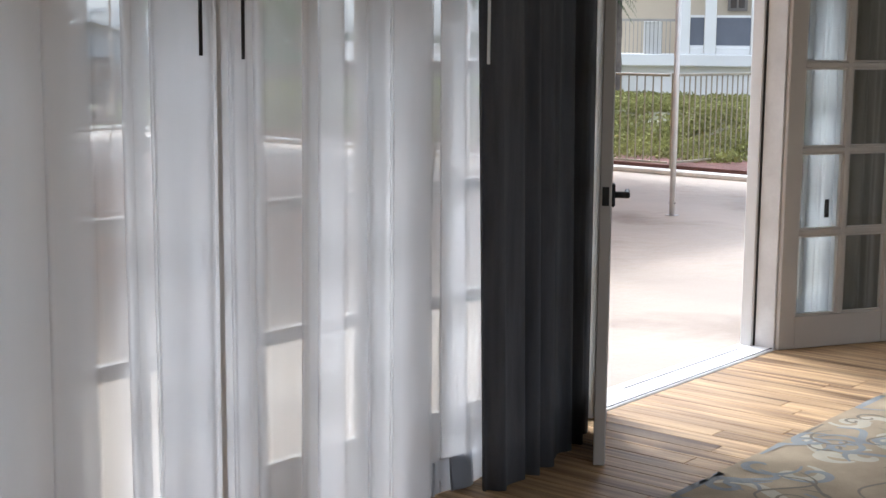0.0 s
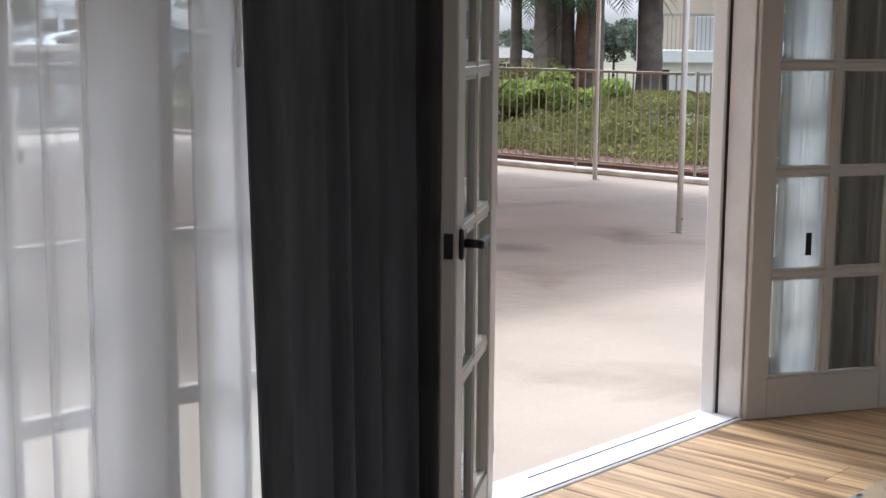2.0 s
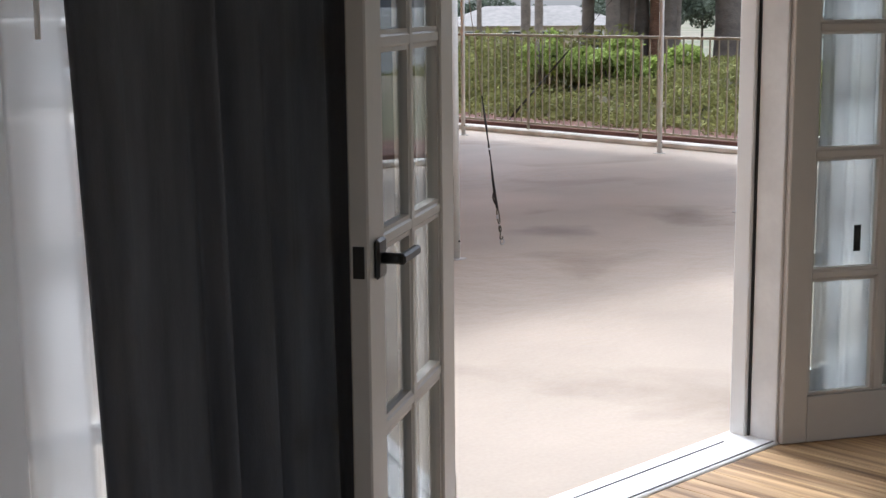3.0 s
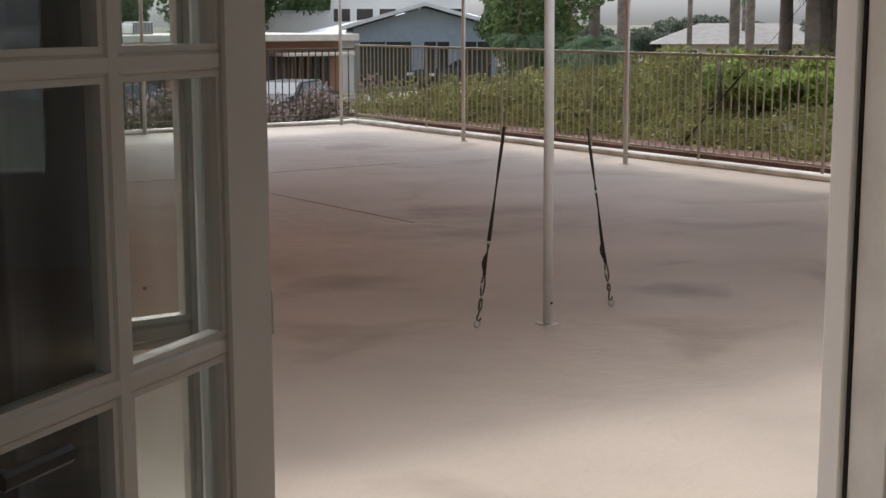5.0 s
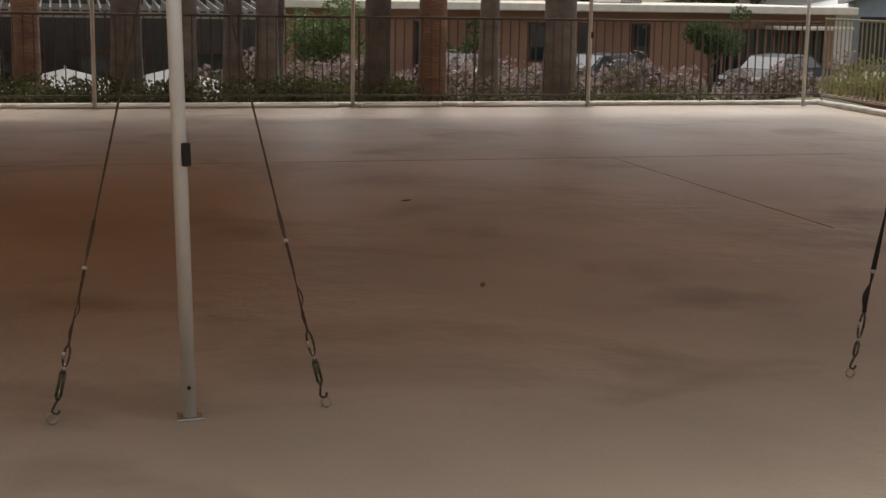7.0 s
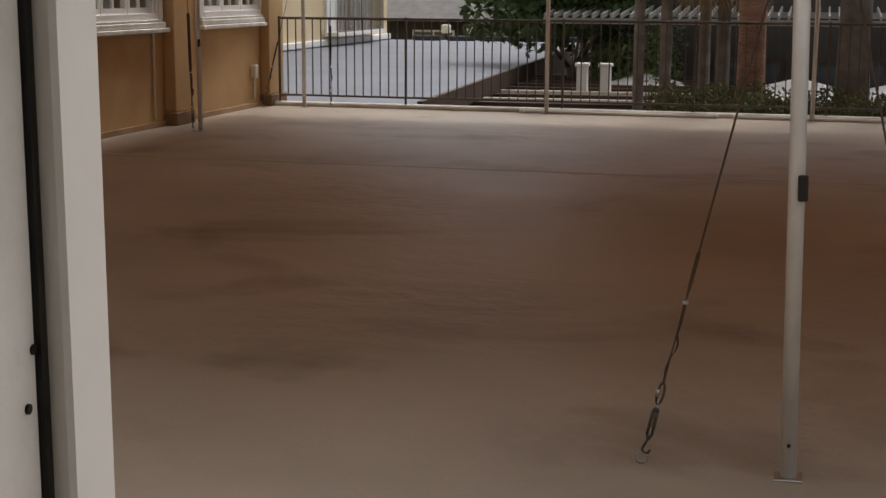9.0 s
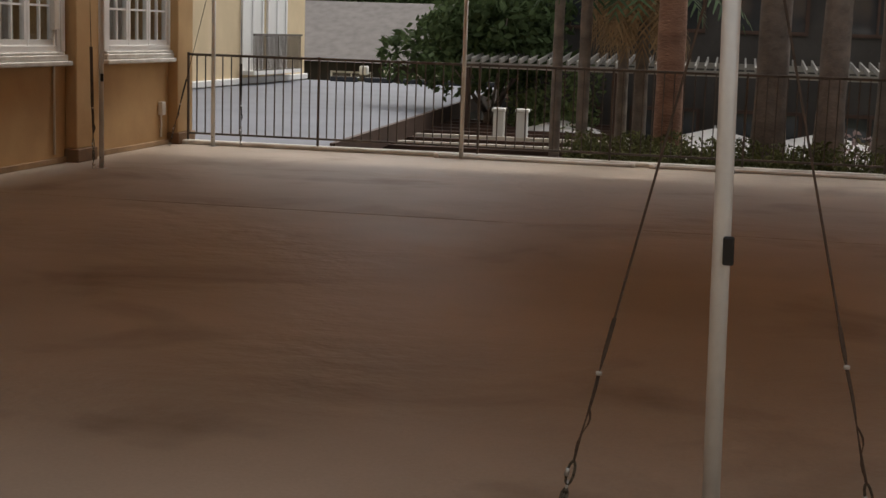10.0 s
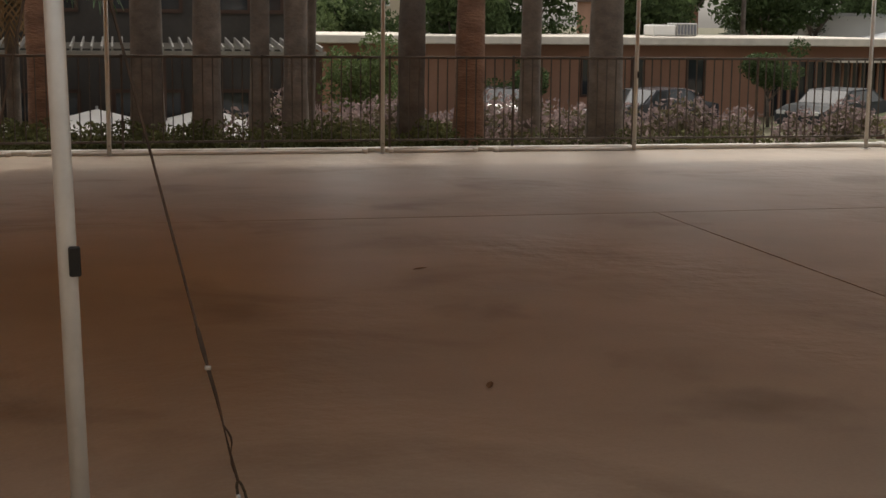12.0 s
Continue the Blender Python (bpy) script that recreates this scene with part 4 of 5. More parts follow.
wing_win = None
for i, (a, b) in enumerate(wins):
    if wing_win is None:
        w = thing("wing_window_1", pose(DXA - 0.06, a, wz0), "white multi-pane window in the yellow wing", "window", kind="structure")
        wd, ht = b - a, wz1 - wz0
        part("window_sill", boxes((0.0, -0.12, -0.14, 0.17, wd + 0.12, -0.09), (0.02, -0.08, -0.09, 0.14, wd + 0.08, -0.03), (0.03, -0.05, -0.03, 0.12, wd + 0.05, 0.0), bev=0.01), M_CURB, w)
        part("window_frame", boxes((0, 0, 0, 0.09, 0.07, ht), (0, wd - 0.07, 0, 0.09, wd, ht), (0, 0.07, ht - 0.07, 0.09, wd - 0.07, ht), (0, 0.07, 0, 0.09, wd - 0.07, 0.06), (0.03, -0.09, 0, 0.1, 0.0, ht), (0.03, wd, 0, 0.1, wd + 0.09, ht), bev=0.004), M_WHITE, w)
        sw = (wd - 0.14) / 3
        for k in range(3):
            y0 = 0.07 + k * sw
            s = part("sash", boxes((0.01, y0 + 0.005, 0.06, 0.06, y0 + 0.055, ht - 0.07), (0.01, y0 + sw - 0.055, 0.06, 0.06, y0 + sw - 0.005, ht - 0.07), (0.01, y0 + 0.055, 0.06, 0.06, y0 + sw - 0.055, 0.12), (0.01, y0 + 0.055, ht - 0.13, 0.06, y0 + sw - 0.055, ht - 0.07)), M_WHITE, w)
            part("bar", boxes((0.022, y0 + sw / 2 - 0.012, 0.12, 0.05, y0 + sw / 2 + 0.012, ht - 0.13)), M_WHITE, s)
            for zz in (0.12 + (ht - 0.25) * q / 4 for q in (1, 2, 3)):
                part("bar", boxes((0.024, y0 + 0.055, zz - 0.011, 0.048, y0 + sw - 0.055, zz + 0.011)), M_WHITE, s)
            pn = part("pane", boxes((0.03, y0 + 0.05, 0.11, 0.034, y0 + sw - 0.05, ht - 0.12)), M_GLASS, s)
            pn.visible_shadow = False
        wing_win = w
    else:
        copy_thing(wing_win, pose(DXA - 0.06, a, wz0)).name = "wing_window_%d" % (i + 1)
for a, b in wins:
    for q in range(2):
        y0 = a + 0.08 + q * (b - a) * 0.52
        c = thing("curtain", pose(-10.25, y0, 0), "white net curtain inside the wing window", "curtain", "wing window curtains")
        me = pleats(0, (b - a) * 0.4, 0, 0.9, 2.85, 6, 0.03, 0.0, 3 + q)
        me.transform(Matrix.Rotation(radians(90), 4, "Z"))
        part("cloth", me, M_SHEER, c)
for y, z in ((12.0, 0.36), (9.3, 1.35)):
    s = thing("socket_box", pose(DXA, y, z), "weathered outdoor electric box on the yellow wall", "electric box")
    part("box", boxes((0, -0.05, 0, 0.06, 0.05, 0.16 if z < 1 else 0.3), bev=0.008), M_FASCIA, s)
    part("conduit", tubes(((0.02, 0, -z + 0.1), (0.02, 0, 0), 0.012), n=8), M_FASCIA, s)


# ---- ground, banks ----
def smooth(e0, e1, x):
    t = np.clip((x - e0) / (e1 - e0), 0, 1)
    return t * t * (3 - 2 * t)


def ground_z(x, y):
    x, y = np.asarray(x, float), np.asarray(y, float)
    z = -2.1 + 1.5 * smooth(12, 26, x) * smooth(60, 25, y)
    back = smooth(-5.0, -2.5, x) * smooth(9, 13, y) * smooth(24, 16.5, y)
    z = np.maximum(z, -2.1 + 1.75 * back)
    bank = smooth(4.5, 6.3, x) * smooth(16.5, 12.5, y) * smooth(-6, -3, y)
    bank_h = 0.04 + 0.50 * smooth(6.7, 9.2, x) * smooth(13.5, 7, y) - 1.0 * smooth(11, 20, x)
    z = z + (bank_h - z) * bank
    under = (x > -9.9) & (x < 6.45) & (y > -3.4) & (y < 12.45)
    return np.where(under, np.minimum(z, -0.4), z)


def ground_mesh():
    g = np.concatenate(([-900, -400, -200, -120, -80], np.arange(-60, -16, 4), np.arange(-16, 30, 0.5), np.arange(30, 62, 4), [80, 120, 200, 400, 900]))
    h = np.concatenate(([-900, -400, -150, -60, -30], np.arange(-20, 30, 0.5), np.arange(30, 62, 4), [80, 120, 200, 400, 900]))
    X, Y = np.meshgrid(g, h)
    Z = ground_z(X, Y) + np.where((np.abs(X) < 60) & (np.abs(Y) < 60), 0.05 * np.sin(X * 1.7) * np.cos(Y * 1.3), 0)
    room = (X > -18) & (X < 4.5) & (Y > -11) & (Y < 12.6)
    Z = np.where(room, np.minimum(Z, -0.5), Z)
    n, m = X.shape
    idx = np.arange(n * m).reshape(n, m)
    f = np.stack((idx[:-1, :-1], idx[:-1, 1:], idx[1:, 1:], idx[1:, :-1]), -1).reshape(-1, 4)
    return raw(np.stack((X, Y, Z), -1).reshape(-1, 3), f, True)


structure("ground", ground_mesh(), M_GROUND, "soil and lawn around the building", "ground")
structure("soil_bed", slab([(east(-3.2, 0.18), -3.2), (7.25, -3.2), (7.25, 12.8), (east(12.8, 0.18), 12.8)], -0.3, 0.10), M_SOIL, "dark red soil bed beside the fence", "soil")
structure("pavement", boxes((-0.5, 25.5, -2.4, 12, 34.9, -2.03)), M_CURB, "pale concrete parking apron", "pavement")
structure("road", boxes((4, 44.0 - 9, -2.3, 60, 44.0 - 4.2, -2.02)), M_ROAD, "asphalt parking strip", "road")


def stuff(name, me, material, label, category):
    return tagged(part(name, me, material), label, category, kind="stuff")


# ivy over the bank
def scatter_on_ground(x0, x1, y0, y1, n, lift, r):
    x, y = rng.uniform(x0, x1, n), rng.uniform(y0, y1, n)
    return np.stack((x, y, ground_z(x, y) + lift * rng.uniform(0.2, 1.0, n)), -1), np.full((n, 3), 1.0) * r


c, r = scatter_on_ground(6.5, 15.5, 1.4, 14.0, 1700, 0.10, (0.34, 0.34, 0.10))
keep = c[:, 0] > east(c[:, 1], 0.85)
c, r = c[keep], r[keep]
c[:, 2] = np.maximum(c[:, 2], 0.13)
stuff("ivy", leaf_mesh(c, r, 230000, 0.034), M_IVY, "yellow-green ivy covering the bank", "ivy")
c, r = scatter_on_ground(7.0, 11.5, 8.0, 13.4, 130, 0.45, (0.4, 0.4, 0.25))
stuff("shrubs", leaf_mesh(c, r, 15000, 0.05), M_IVY, "uneven yellow-green shrubs behind the fence", "shrubs")


def bush(name, x, y, z, rx, ry, rz, lumps, count, size, material, label):
    ob = thing(name, pose(x, y, z), label, "bush")
    c = rng.normal(size=(lumps, 3)) * (rx * 0.55, ry * 0.55, rz * 0.3) + (0, 0, rz * 0.75)
    c[:, 2] = np.abs(c[:, 2])
    me = leaf_mesh(c, np.full((lumps, 3), 1.0) * (rx * 0.36, ry * 0.36, rz * 0.34), count, size)
    part("foliage", me, material, ob)
    st = bmesh.new()
    for i in range(7):
        a = rng.uniform(0, 6.28)
        tube(st, (0.08 * math.cos(a), 0.08 * math.sin(a), -0.1), (rx * 0.4 * math.cos(a), ry * 0.4 * math.sin(a), rz * rng.uniform(0.6, 1.0)), 0.018, 0.006, n=5)
    part("stems", st, M_BARK, ob)
    return ob


bush("bush", 8.6, 5.9, 0.46, 0.62, 0.7, 0.36, 14, 6500, 0.05, M_LIME, "bright green leafy bush on the bank")
bush("bush", 8.05, 6.5, 0.55, 0.3, 0.3, 0.62, 5, 700, 0.05, M_LIME, "bright green upright shoot of a bush")

# hedge and flowering shrubs behind the back fence
n = 260
x = rng.uniform(-4.9, 1.0, n)
c = np.stack((x, rng.uniform(12.75, 13.9, n), rng.uniform(-0.35, 0.16, n)), -1)
stuff("hedge", leaf_mesh(c, np.full((n, 3), 0.2), 34000, 0.032), M_HEDGE, "low yellowish green hedge behind the fence", "hedge")
n = 90
c = np.stack((rng.uniform(0.8, 6.0, n), rng.uniform(12.7, 13.4, n), rng.uniform(-0.4, 0.02, n)), -1)
stuff("ground_cover", leaf_mesh(c, np.full((n, 3), 0.2), 9000, 0.032), M_HEDGE, "sparse green ground cover behind the fence", "plants")
fc, fr = [], []
for i in range(16):
    x, y = rng.uniform(1.8, 9.0), rng.uniform(14.3, 16.4)
    if i < 5:
        x, y = rng.uniform(-0.9, 1.4), rng.uniform(15.5, 17)
    k = 9
    cc = rng.normal(size=(k, 3)) * (0.42, 0.35, 0.2) + (x, y, -0.05 + rng.uniform(-0.12, 0.10))
    ob = thing("flowering_shrub", pose(x, y, float(ground_z(x, y))), "shrub with pale pink blossoms and dry leaves", "shrub", "flowering shrubs")
    off = np.array((x, y, float(ground_z(x, y))))
    part("foliage", leaf_mesh(cc - off - (0, 0, 0.15), np.full((k, 3), (0.3, 0.3, 0.3)), 1300, 0.05), M_TWIG, ob)
    part("blossoms", leaf_mesh(cc - off + (0, 0, 0.06), np.full((k, 3), (0.3, 0.3, 0.22)), 760, 0.045), M_BLOOM, ob)
    st = bmesh.new()
    for q in range(6):
        a = rng.uniform(0, 6.28)
        tube(st, (0.05 * math.cos(a), 0.05 * math.sin(a), -0.05), (0.4 * math.cos(a), 0.4 * math.sin(a), 0.55), 0.014, 0.006, n=5)
    part("stems", st, M_BARK, ob)


# ---- trees ----
def palm(x, y, r, h, bark=None, lean=(0, 0), fronds=16, skirt=0, size=1.9, seg=16, label="palm tree with a bare grey-brown trunk"):
    z = float(ground_z(x, y)) - 0.1
    ob = thing("palm_tree", pose(x, y, z), label, "palm tree", "palm trees")
    n, rings = 14, 26
    v, f = [], []
    for j in range(rings):
        t = j / (rings - 1)
        rr = r * (1.12 - 0.3 * t + (0.25 * max(0, 0.08 - t) / 0.08)) * (1 + 0.025 * (j % 2))
        for i in range(n):
            a = 2 * math.pi * i / n
            rj = rr * (1 + rng.uniform(-0.05, 0.05))
            v.append((lean[0] * t + rj * math.cos(a), lean[1] * t + rj * math.sin(a), h * t))
    for j in range(rings - 1):
        for i in range(n):
            f.append((j * n + i, j * n + (i + 1) % n, (j + 1) * n + (i + 1) % n, (j + 1) * n + i))
    part("trunk", raw(v, f, True), bark or M_BARK, ob)

    def crown(count, droop, size, zc, mname, material):
        v, f = [], []
        for k in range(count):
            a = 2 * math.pi * k / count + rng.uniform(-0.2, 0.2)
            up = rng.uniform(-0.2, 0.9) if droop < 1 else rng.uniform(-1.4, -0.9)
            p = np.array((lean[0], lean[1], zc))
            d = np.array((math.cos(a), math.sin(a), up))
            side = np.array((-math.sin(a), math.cos(a), 0))
            for s in range(seg):
                q = p + d / np.linalg.norm(d) * size / seg
                d[2] -= 1.92 / seg * droop
                w = size * 0.19 * math.sin(math.pi * (s + 1.2) / (seg + 1.5)) * rng.uniform(0.8, 1.1)
                for sg in (-1, 1):
                    o = len(v)
                    tip = (p + q) / 2 + side * sg * w + np.array((0, 0, -0.35 * w)) + d * 0.06
                    v += [p, p + (q - p) * 0.55, tip, tip - (q - p) * 0.2]
                    f.append((o, o + 1, o + 2, o + 3))
                p = q
        part(mname, raw(v, f), material, ob)
    crown(fronds, 0.9, size, h, "crown", M_FROND)
    if skirt:
        crown(22, 1.3, 1.5, h - 0.1, "dead_fronds", M_DRYFROND)
    return ob


for x, y, r, h, red in ((-3.82, 14, 0.16, 14.5, 1), (-2.6, 14, 0.175, 14, 0), (-1.89, 14, 0.155, 14.6, 0), (-1.18, 14.5, 0.115, 13.5, 0), (-0.73, 14.5, 0.14, 14.2, 0), (0.58, 13.5, 0.15, 14, 0), (1.32, 13.5, 0.165, 13.6, 1), (2.4, 14.5, 0.125, 14.3, 0), (3.3, 14, 0.2, 15, 0), (-0.42, 15.5, 0.06, 5.5, 0)):
    palm(x, y, r, h, M_REDBARK if red else None, (rng.uniform(-0.2, 0.2), 0), label="palm tree with a reddish bare trunk behind the fence" if red else "palm tree with a bare grey-brown trunk behind the fence")
for x, y, r, h, s in ((-5.56, 16.5, 0.075, 8.0, 0), (-5.17, 16.5, 0.085, 7.4, 0), (-4.35, 16.5, 0.10, 4.6, 1), (-4.75, 18.2, 0.09, 5.0, 1)):
    palm(x, y, r, h, skirt=s, label="palm tree with a skirt of dry fronds" if s else "slim palm tree below the terrace")
for x, y, r, h, s, red in ((13.0, 9.2, 0.13, 6.5, 0, 0), (13.3, 9.0, 0.12, 3.6, 0, 0), (13.4, 8.7, 0.16, 3.6, 1, 1), (13.9, 9.7, 0.13, 4.0, 0, 0), (12.6, 9.6, 0.1, 3.7, 0, 0), (13.8, 7.6, 0.2, 7.5, 0, 0), (14.6, 9.3, 0.12, 5.0, 0, 0), (26, 28, 0.16, 9, 0, 0), (30, 27, 0.16, 9, 0, 0), (27.5, 31, 0.16, 10, 0, 0), (34, 30, 0.15, 10, 0, 0), (40, 52, 0.2, 6.5, 0, 0), (49, 58, 0.2, 6.8, 0, 0), (46, 61, 0.2, 6.4, 0, 0)):
    palm(x, y, r, h, M_REDBARK if red else None, skirt=s, label="tall palm tree beyond the bank")

for x, y, zc, sz in ((12.4, 8.9, 2.7, 1.6), (13.0, 8.2, 3.1, 1.8), (12.4, 13.9, 0.95, 1.0), (13.4, 15.0, 1.15, 0.9), (13.0, 16.6, 1.2, 0.9)):
    palm(x, y, 0.12, zc - float(ground_z(x, y)), fronds=30, size=sz, seg=24, label="low palm with drooping green fronds beyond the bank")


def tree_meshes(seed, h, rx, rz, count, size):
    global rng
    rng = np.random.default_rng(seed)
    bm = bmesh.new()
    tube(bm, (0, 0, -0.2), (0.1, 0.05, h * 0.45), 0.16, 0.1, n=9)
    cs = []
    for i in range(7):
        a = 2 * math.pi * i / 7 + rng.uniform(-0.3, 0.3)
        e = (rx * 0.6 * math.cos(a), rx * 0.6 * math.sin(a), h * rng.uniform(0.6, 0.92))
        tube(bm, (0.08, 0.04, h * rng.uniform(0.3, 0.45)), e, 0.065, 0.02, n=6)
        cs.append(e)
    cs += [tuple(rng.normal(size=3) * (rx * 0.45, rx * 0.45, rz * 0.35) + (0, 0, h * 0.75)) for _ in range(12)]
    me = leaf_mesh(cs, np.full((len(cs), 3), 1.0) * (rx * 0.38, rx * 0.38, rz * 0.3), count, size)
    return bm, me


TREES = []
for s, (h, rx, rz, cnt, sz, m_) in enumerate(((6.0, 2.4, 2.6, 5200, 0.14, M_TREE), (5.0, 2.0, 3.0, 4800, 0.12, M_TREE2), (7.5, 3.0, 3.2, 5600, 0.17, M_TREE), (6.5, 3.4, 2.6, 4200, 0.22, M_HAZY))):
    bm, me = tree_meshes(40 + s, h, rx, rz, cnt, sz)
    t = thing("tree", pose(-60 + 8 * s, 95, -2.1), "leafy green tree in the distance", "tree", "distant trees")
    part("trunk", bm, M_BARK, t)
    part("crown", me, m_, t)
    TREES.append(t)
rng = np.random.default_rng(99)


def plant(k, x, y, s=1.0):
    t = copy_thing(TREES[k], pose(x, y, float(ground_z(x, y)), 0, 0, rng.uniform(0, 360)))
    t.scale = (s, s, s)
    return t


for k, x, y, s in ((2, -7.75, 23.6, 0.6), (1, -6.5, 23.2, 0.5), (0, -10.6, 38.5, 0.62), (0, -11.5, 41.5, 0.6), (1, 0.75, 18.6, 0.33), (0, 9, 47, 0.9), (2, 13, 52, 1.0), (0, 17.5, 50, 0.9), (2, 21, 55, 1.0), (0, 26, 57, 1.0), (2, 30, 60, 0.95), (0, 35, 62, 1.0), (1, 14.2, 17.8, 0.62), (0, 15.6, 19.6, 0.5), (1, 21, 26, 0.6), (1, 19.5, 24.5, 0.5), (0, 24, 31, 0.55), (0, 17.4, 38.4, 0.4), (0, 9.6, 39.8, 0.36), (1, 4.6, 38, 0.4), (0, 12.0, 50, 0.8), (1, 4.2, 52.5, 0.75), (0, 6.6, 54, 0.8)):
    plant(k, x, y, s)
for i in range(34):
    a = radians(-8 + 96 * i / 33 + rng.uniform(-1, 1))
    d = rng.uniform(84, 120)
    plant(int(rng.integers(0, 3)), -3 + d * math.sin(a), -4 + d * math.cos(a), rng.uniform(0.42, 0.62))
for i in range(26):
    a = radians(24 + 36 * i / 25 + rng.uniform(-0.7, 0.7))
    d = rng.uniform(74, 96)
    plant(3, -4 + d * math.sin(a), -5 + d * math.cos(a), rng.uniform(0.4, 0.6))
for i in range(9):
    plant(int(rng.integers(0, 3)), -28 + i * 2.8 + rng.uniform(-1, 1), 58 + rng.uniform(-2, 4), 0.9)


# ---- buildings ----
def window_unit(parent, x0, x1, z0, z1, y, frame_mat, bars=1):
    w = part("window", boxes((x0, y - 0.05, z0, x0 + 0.07, y, z1), (x1 - 0.07, y - 0.05, z0, x1, y, z1), (x0 + 0.07, y - 0.05, z1 - 0.07, x1 - 0.07, y, z1), (x0 + 0.07, y - 0.05, z0, x1 - 0.07, y, z0 + 0.07)), frame_mat, parent)
    part("pane", boxes((x0 + 0.07, y - 0.02, z0 + 0.07, x1 - 0.07, y - 0.004, z1 - 0.07)), M_DARKGLASS, w)
    for i in range(bars):
        xm = x0 + (x1 - x0) * (i + 1) / (bars + 1)
        part("bar", boxes((xm - 0.025, y - 0.045, z0 + 0.07, xm + 0.025, y - 0.021, z1 - 0.07)), frame_mat, w)
    return w


# terracotta row building beyond the parking strip
tb = thing("terracotta_building", pose(0, 42, -2.1), "low terracotta building with cream roof edge", "building")
part("wall", boxes((3.0, 0, -0.3, 24.0, 9, 2.85)), M_TERRA, tb)
part("roof", boxes((2.6, -0.9, 2.85, 24.4, 9.4, 3.12), bev=0.03), M_FASCIA, tb, "flat roof with cream fascia")
for i, (a, b) in enumerate(((4.2, 5.2), (8.1, 8.8), (12.2, 12.9), (14.0, 14.5), (16.0, 16.7))):
    window_unit(tb, a, b, 0.15 if i % 2 else 1.1, 2.45, -0.004, M_BROWNBEAM, 0)
# porch shade laid on the solid wall as a thin dark sheet
part("porch_shade_panel", boxes((19.0, -0.03, 0.0, 23.6, -0.004, 2.3)), M_DARKGLASS, tb, "flat dark panel drawn as the shade of a porch")
for i in range(14):
    part("slat", boxes((19.1 + i * 0.34, -0.12, 0.0, 19.17 + i * 0.34, -0.04, 2.3)), M_TERRA, tb)
part("awning", boxes((21.0, -1.3, 2.3, 24.0, -0.1, 2.42), bev=0.02), M_FASCIA, tb)
ac = thing("roof_unit", pose(16.25, 44, 1.03), "white air conditioning unit on the flat roof", "air conditioner")
part("housing", boxes((-0.9, -0.5, 0, -0.05, 0.5, 0.4), bev=0.05), M_WBLDG, ac)
part("fan_box", boxes((-0.02, -0.5, 0, 0.75, 0.5, 0.46), bev=0.03), M_STEEL, ac)
for i in range(6):
    part("slat", boxes((0.03 + i * 0.12, -0.53, 0.06, 0.09 + i * 0.12, -0.502, 0.4)), M_GREYROOF, ac)
wall2 = thing("white_roof_house", pose(30.5, 50, -2.3), "low white house with a pale hipped roof", "house")
part("wall", boxes((0, 0, 0, 12, 8, 2.9)), M_WBLDG, wall2)
part("roof", raw([(-0.5, -0.6, 2.9), (12.5, -0.6, 2.9), (12.5, 8.6, 2.9), (-0.5, 8.6, 2.9), (4, 4, 4.2), (8.5, 4, 4.2)], [(0, 1, 5, 4), (1, 2, 5), (2, 3, 4, 5), (3, 0, 4), (3, 2, 1, 0)]), M_ROOFLT, wall2)
window_unit(wall2, 1.0, 2.4, 1.2, 2.3, -0.004, M_WHITE)
bg = thing("beige_block", pose(4.6, 60, -2.1), "tall beige block above the far trees", "building")
part("wall", boxes((0, 0, 0, 5.0, 6, 6.6)), M_BEIGE, bg)
part("roof", boxes((-0.2, -0.2, 6.6, 5.2, 6.2, 6.8)), M_FASCIA, bg)
for a in (0.6, 2.1, 3.6):
    window_unit(bg, a, a + 0.8, 4.2, 5.4, -0.004, M_WHITE)
bb = thing("brown_block", pose(20.2, 61, -2.1), "small brown flat-roofed block above the roofline", "building")
part("wall", boxes((0, 0, 0, 4.2, 6, 4.6)), M_TERRA, bb)
part("roof", boxes((-0.2, -0.2, 4.6, 4.4, 6.2, 4.8)), M_BROWNBEAM, bb)
for i in range(3):
    window_unit(bb, 0.5 + i * 1.2, 1.2 + i * 1.2, 3.0, 4.1, -0.004, M_BROWNBEAM, 0)


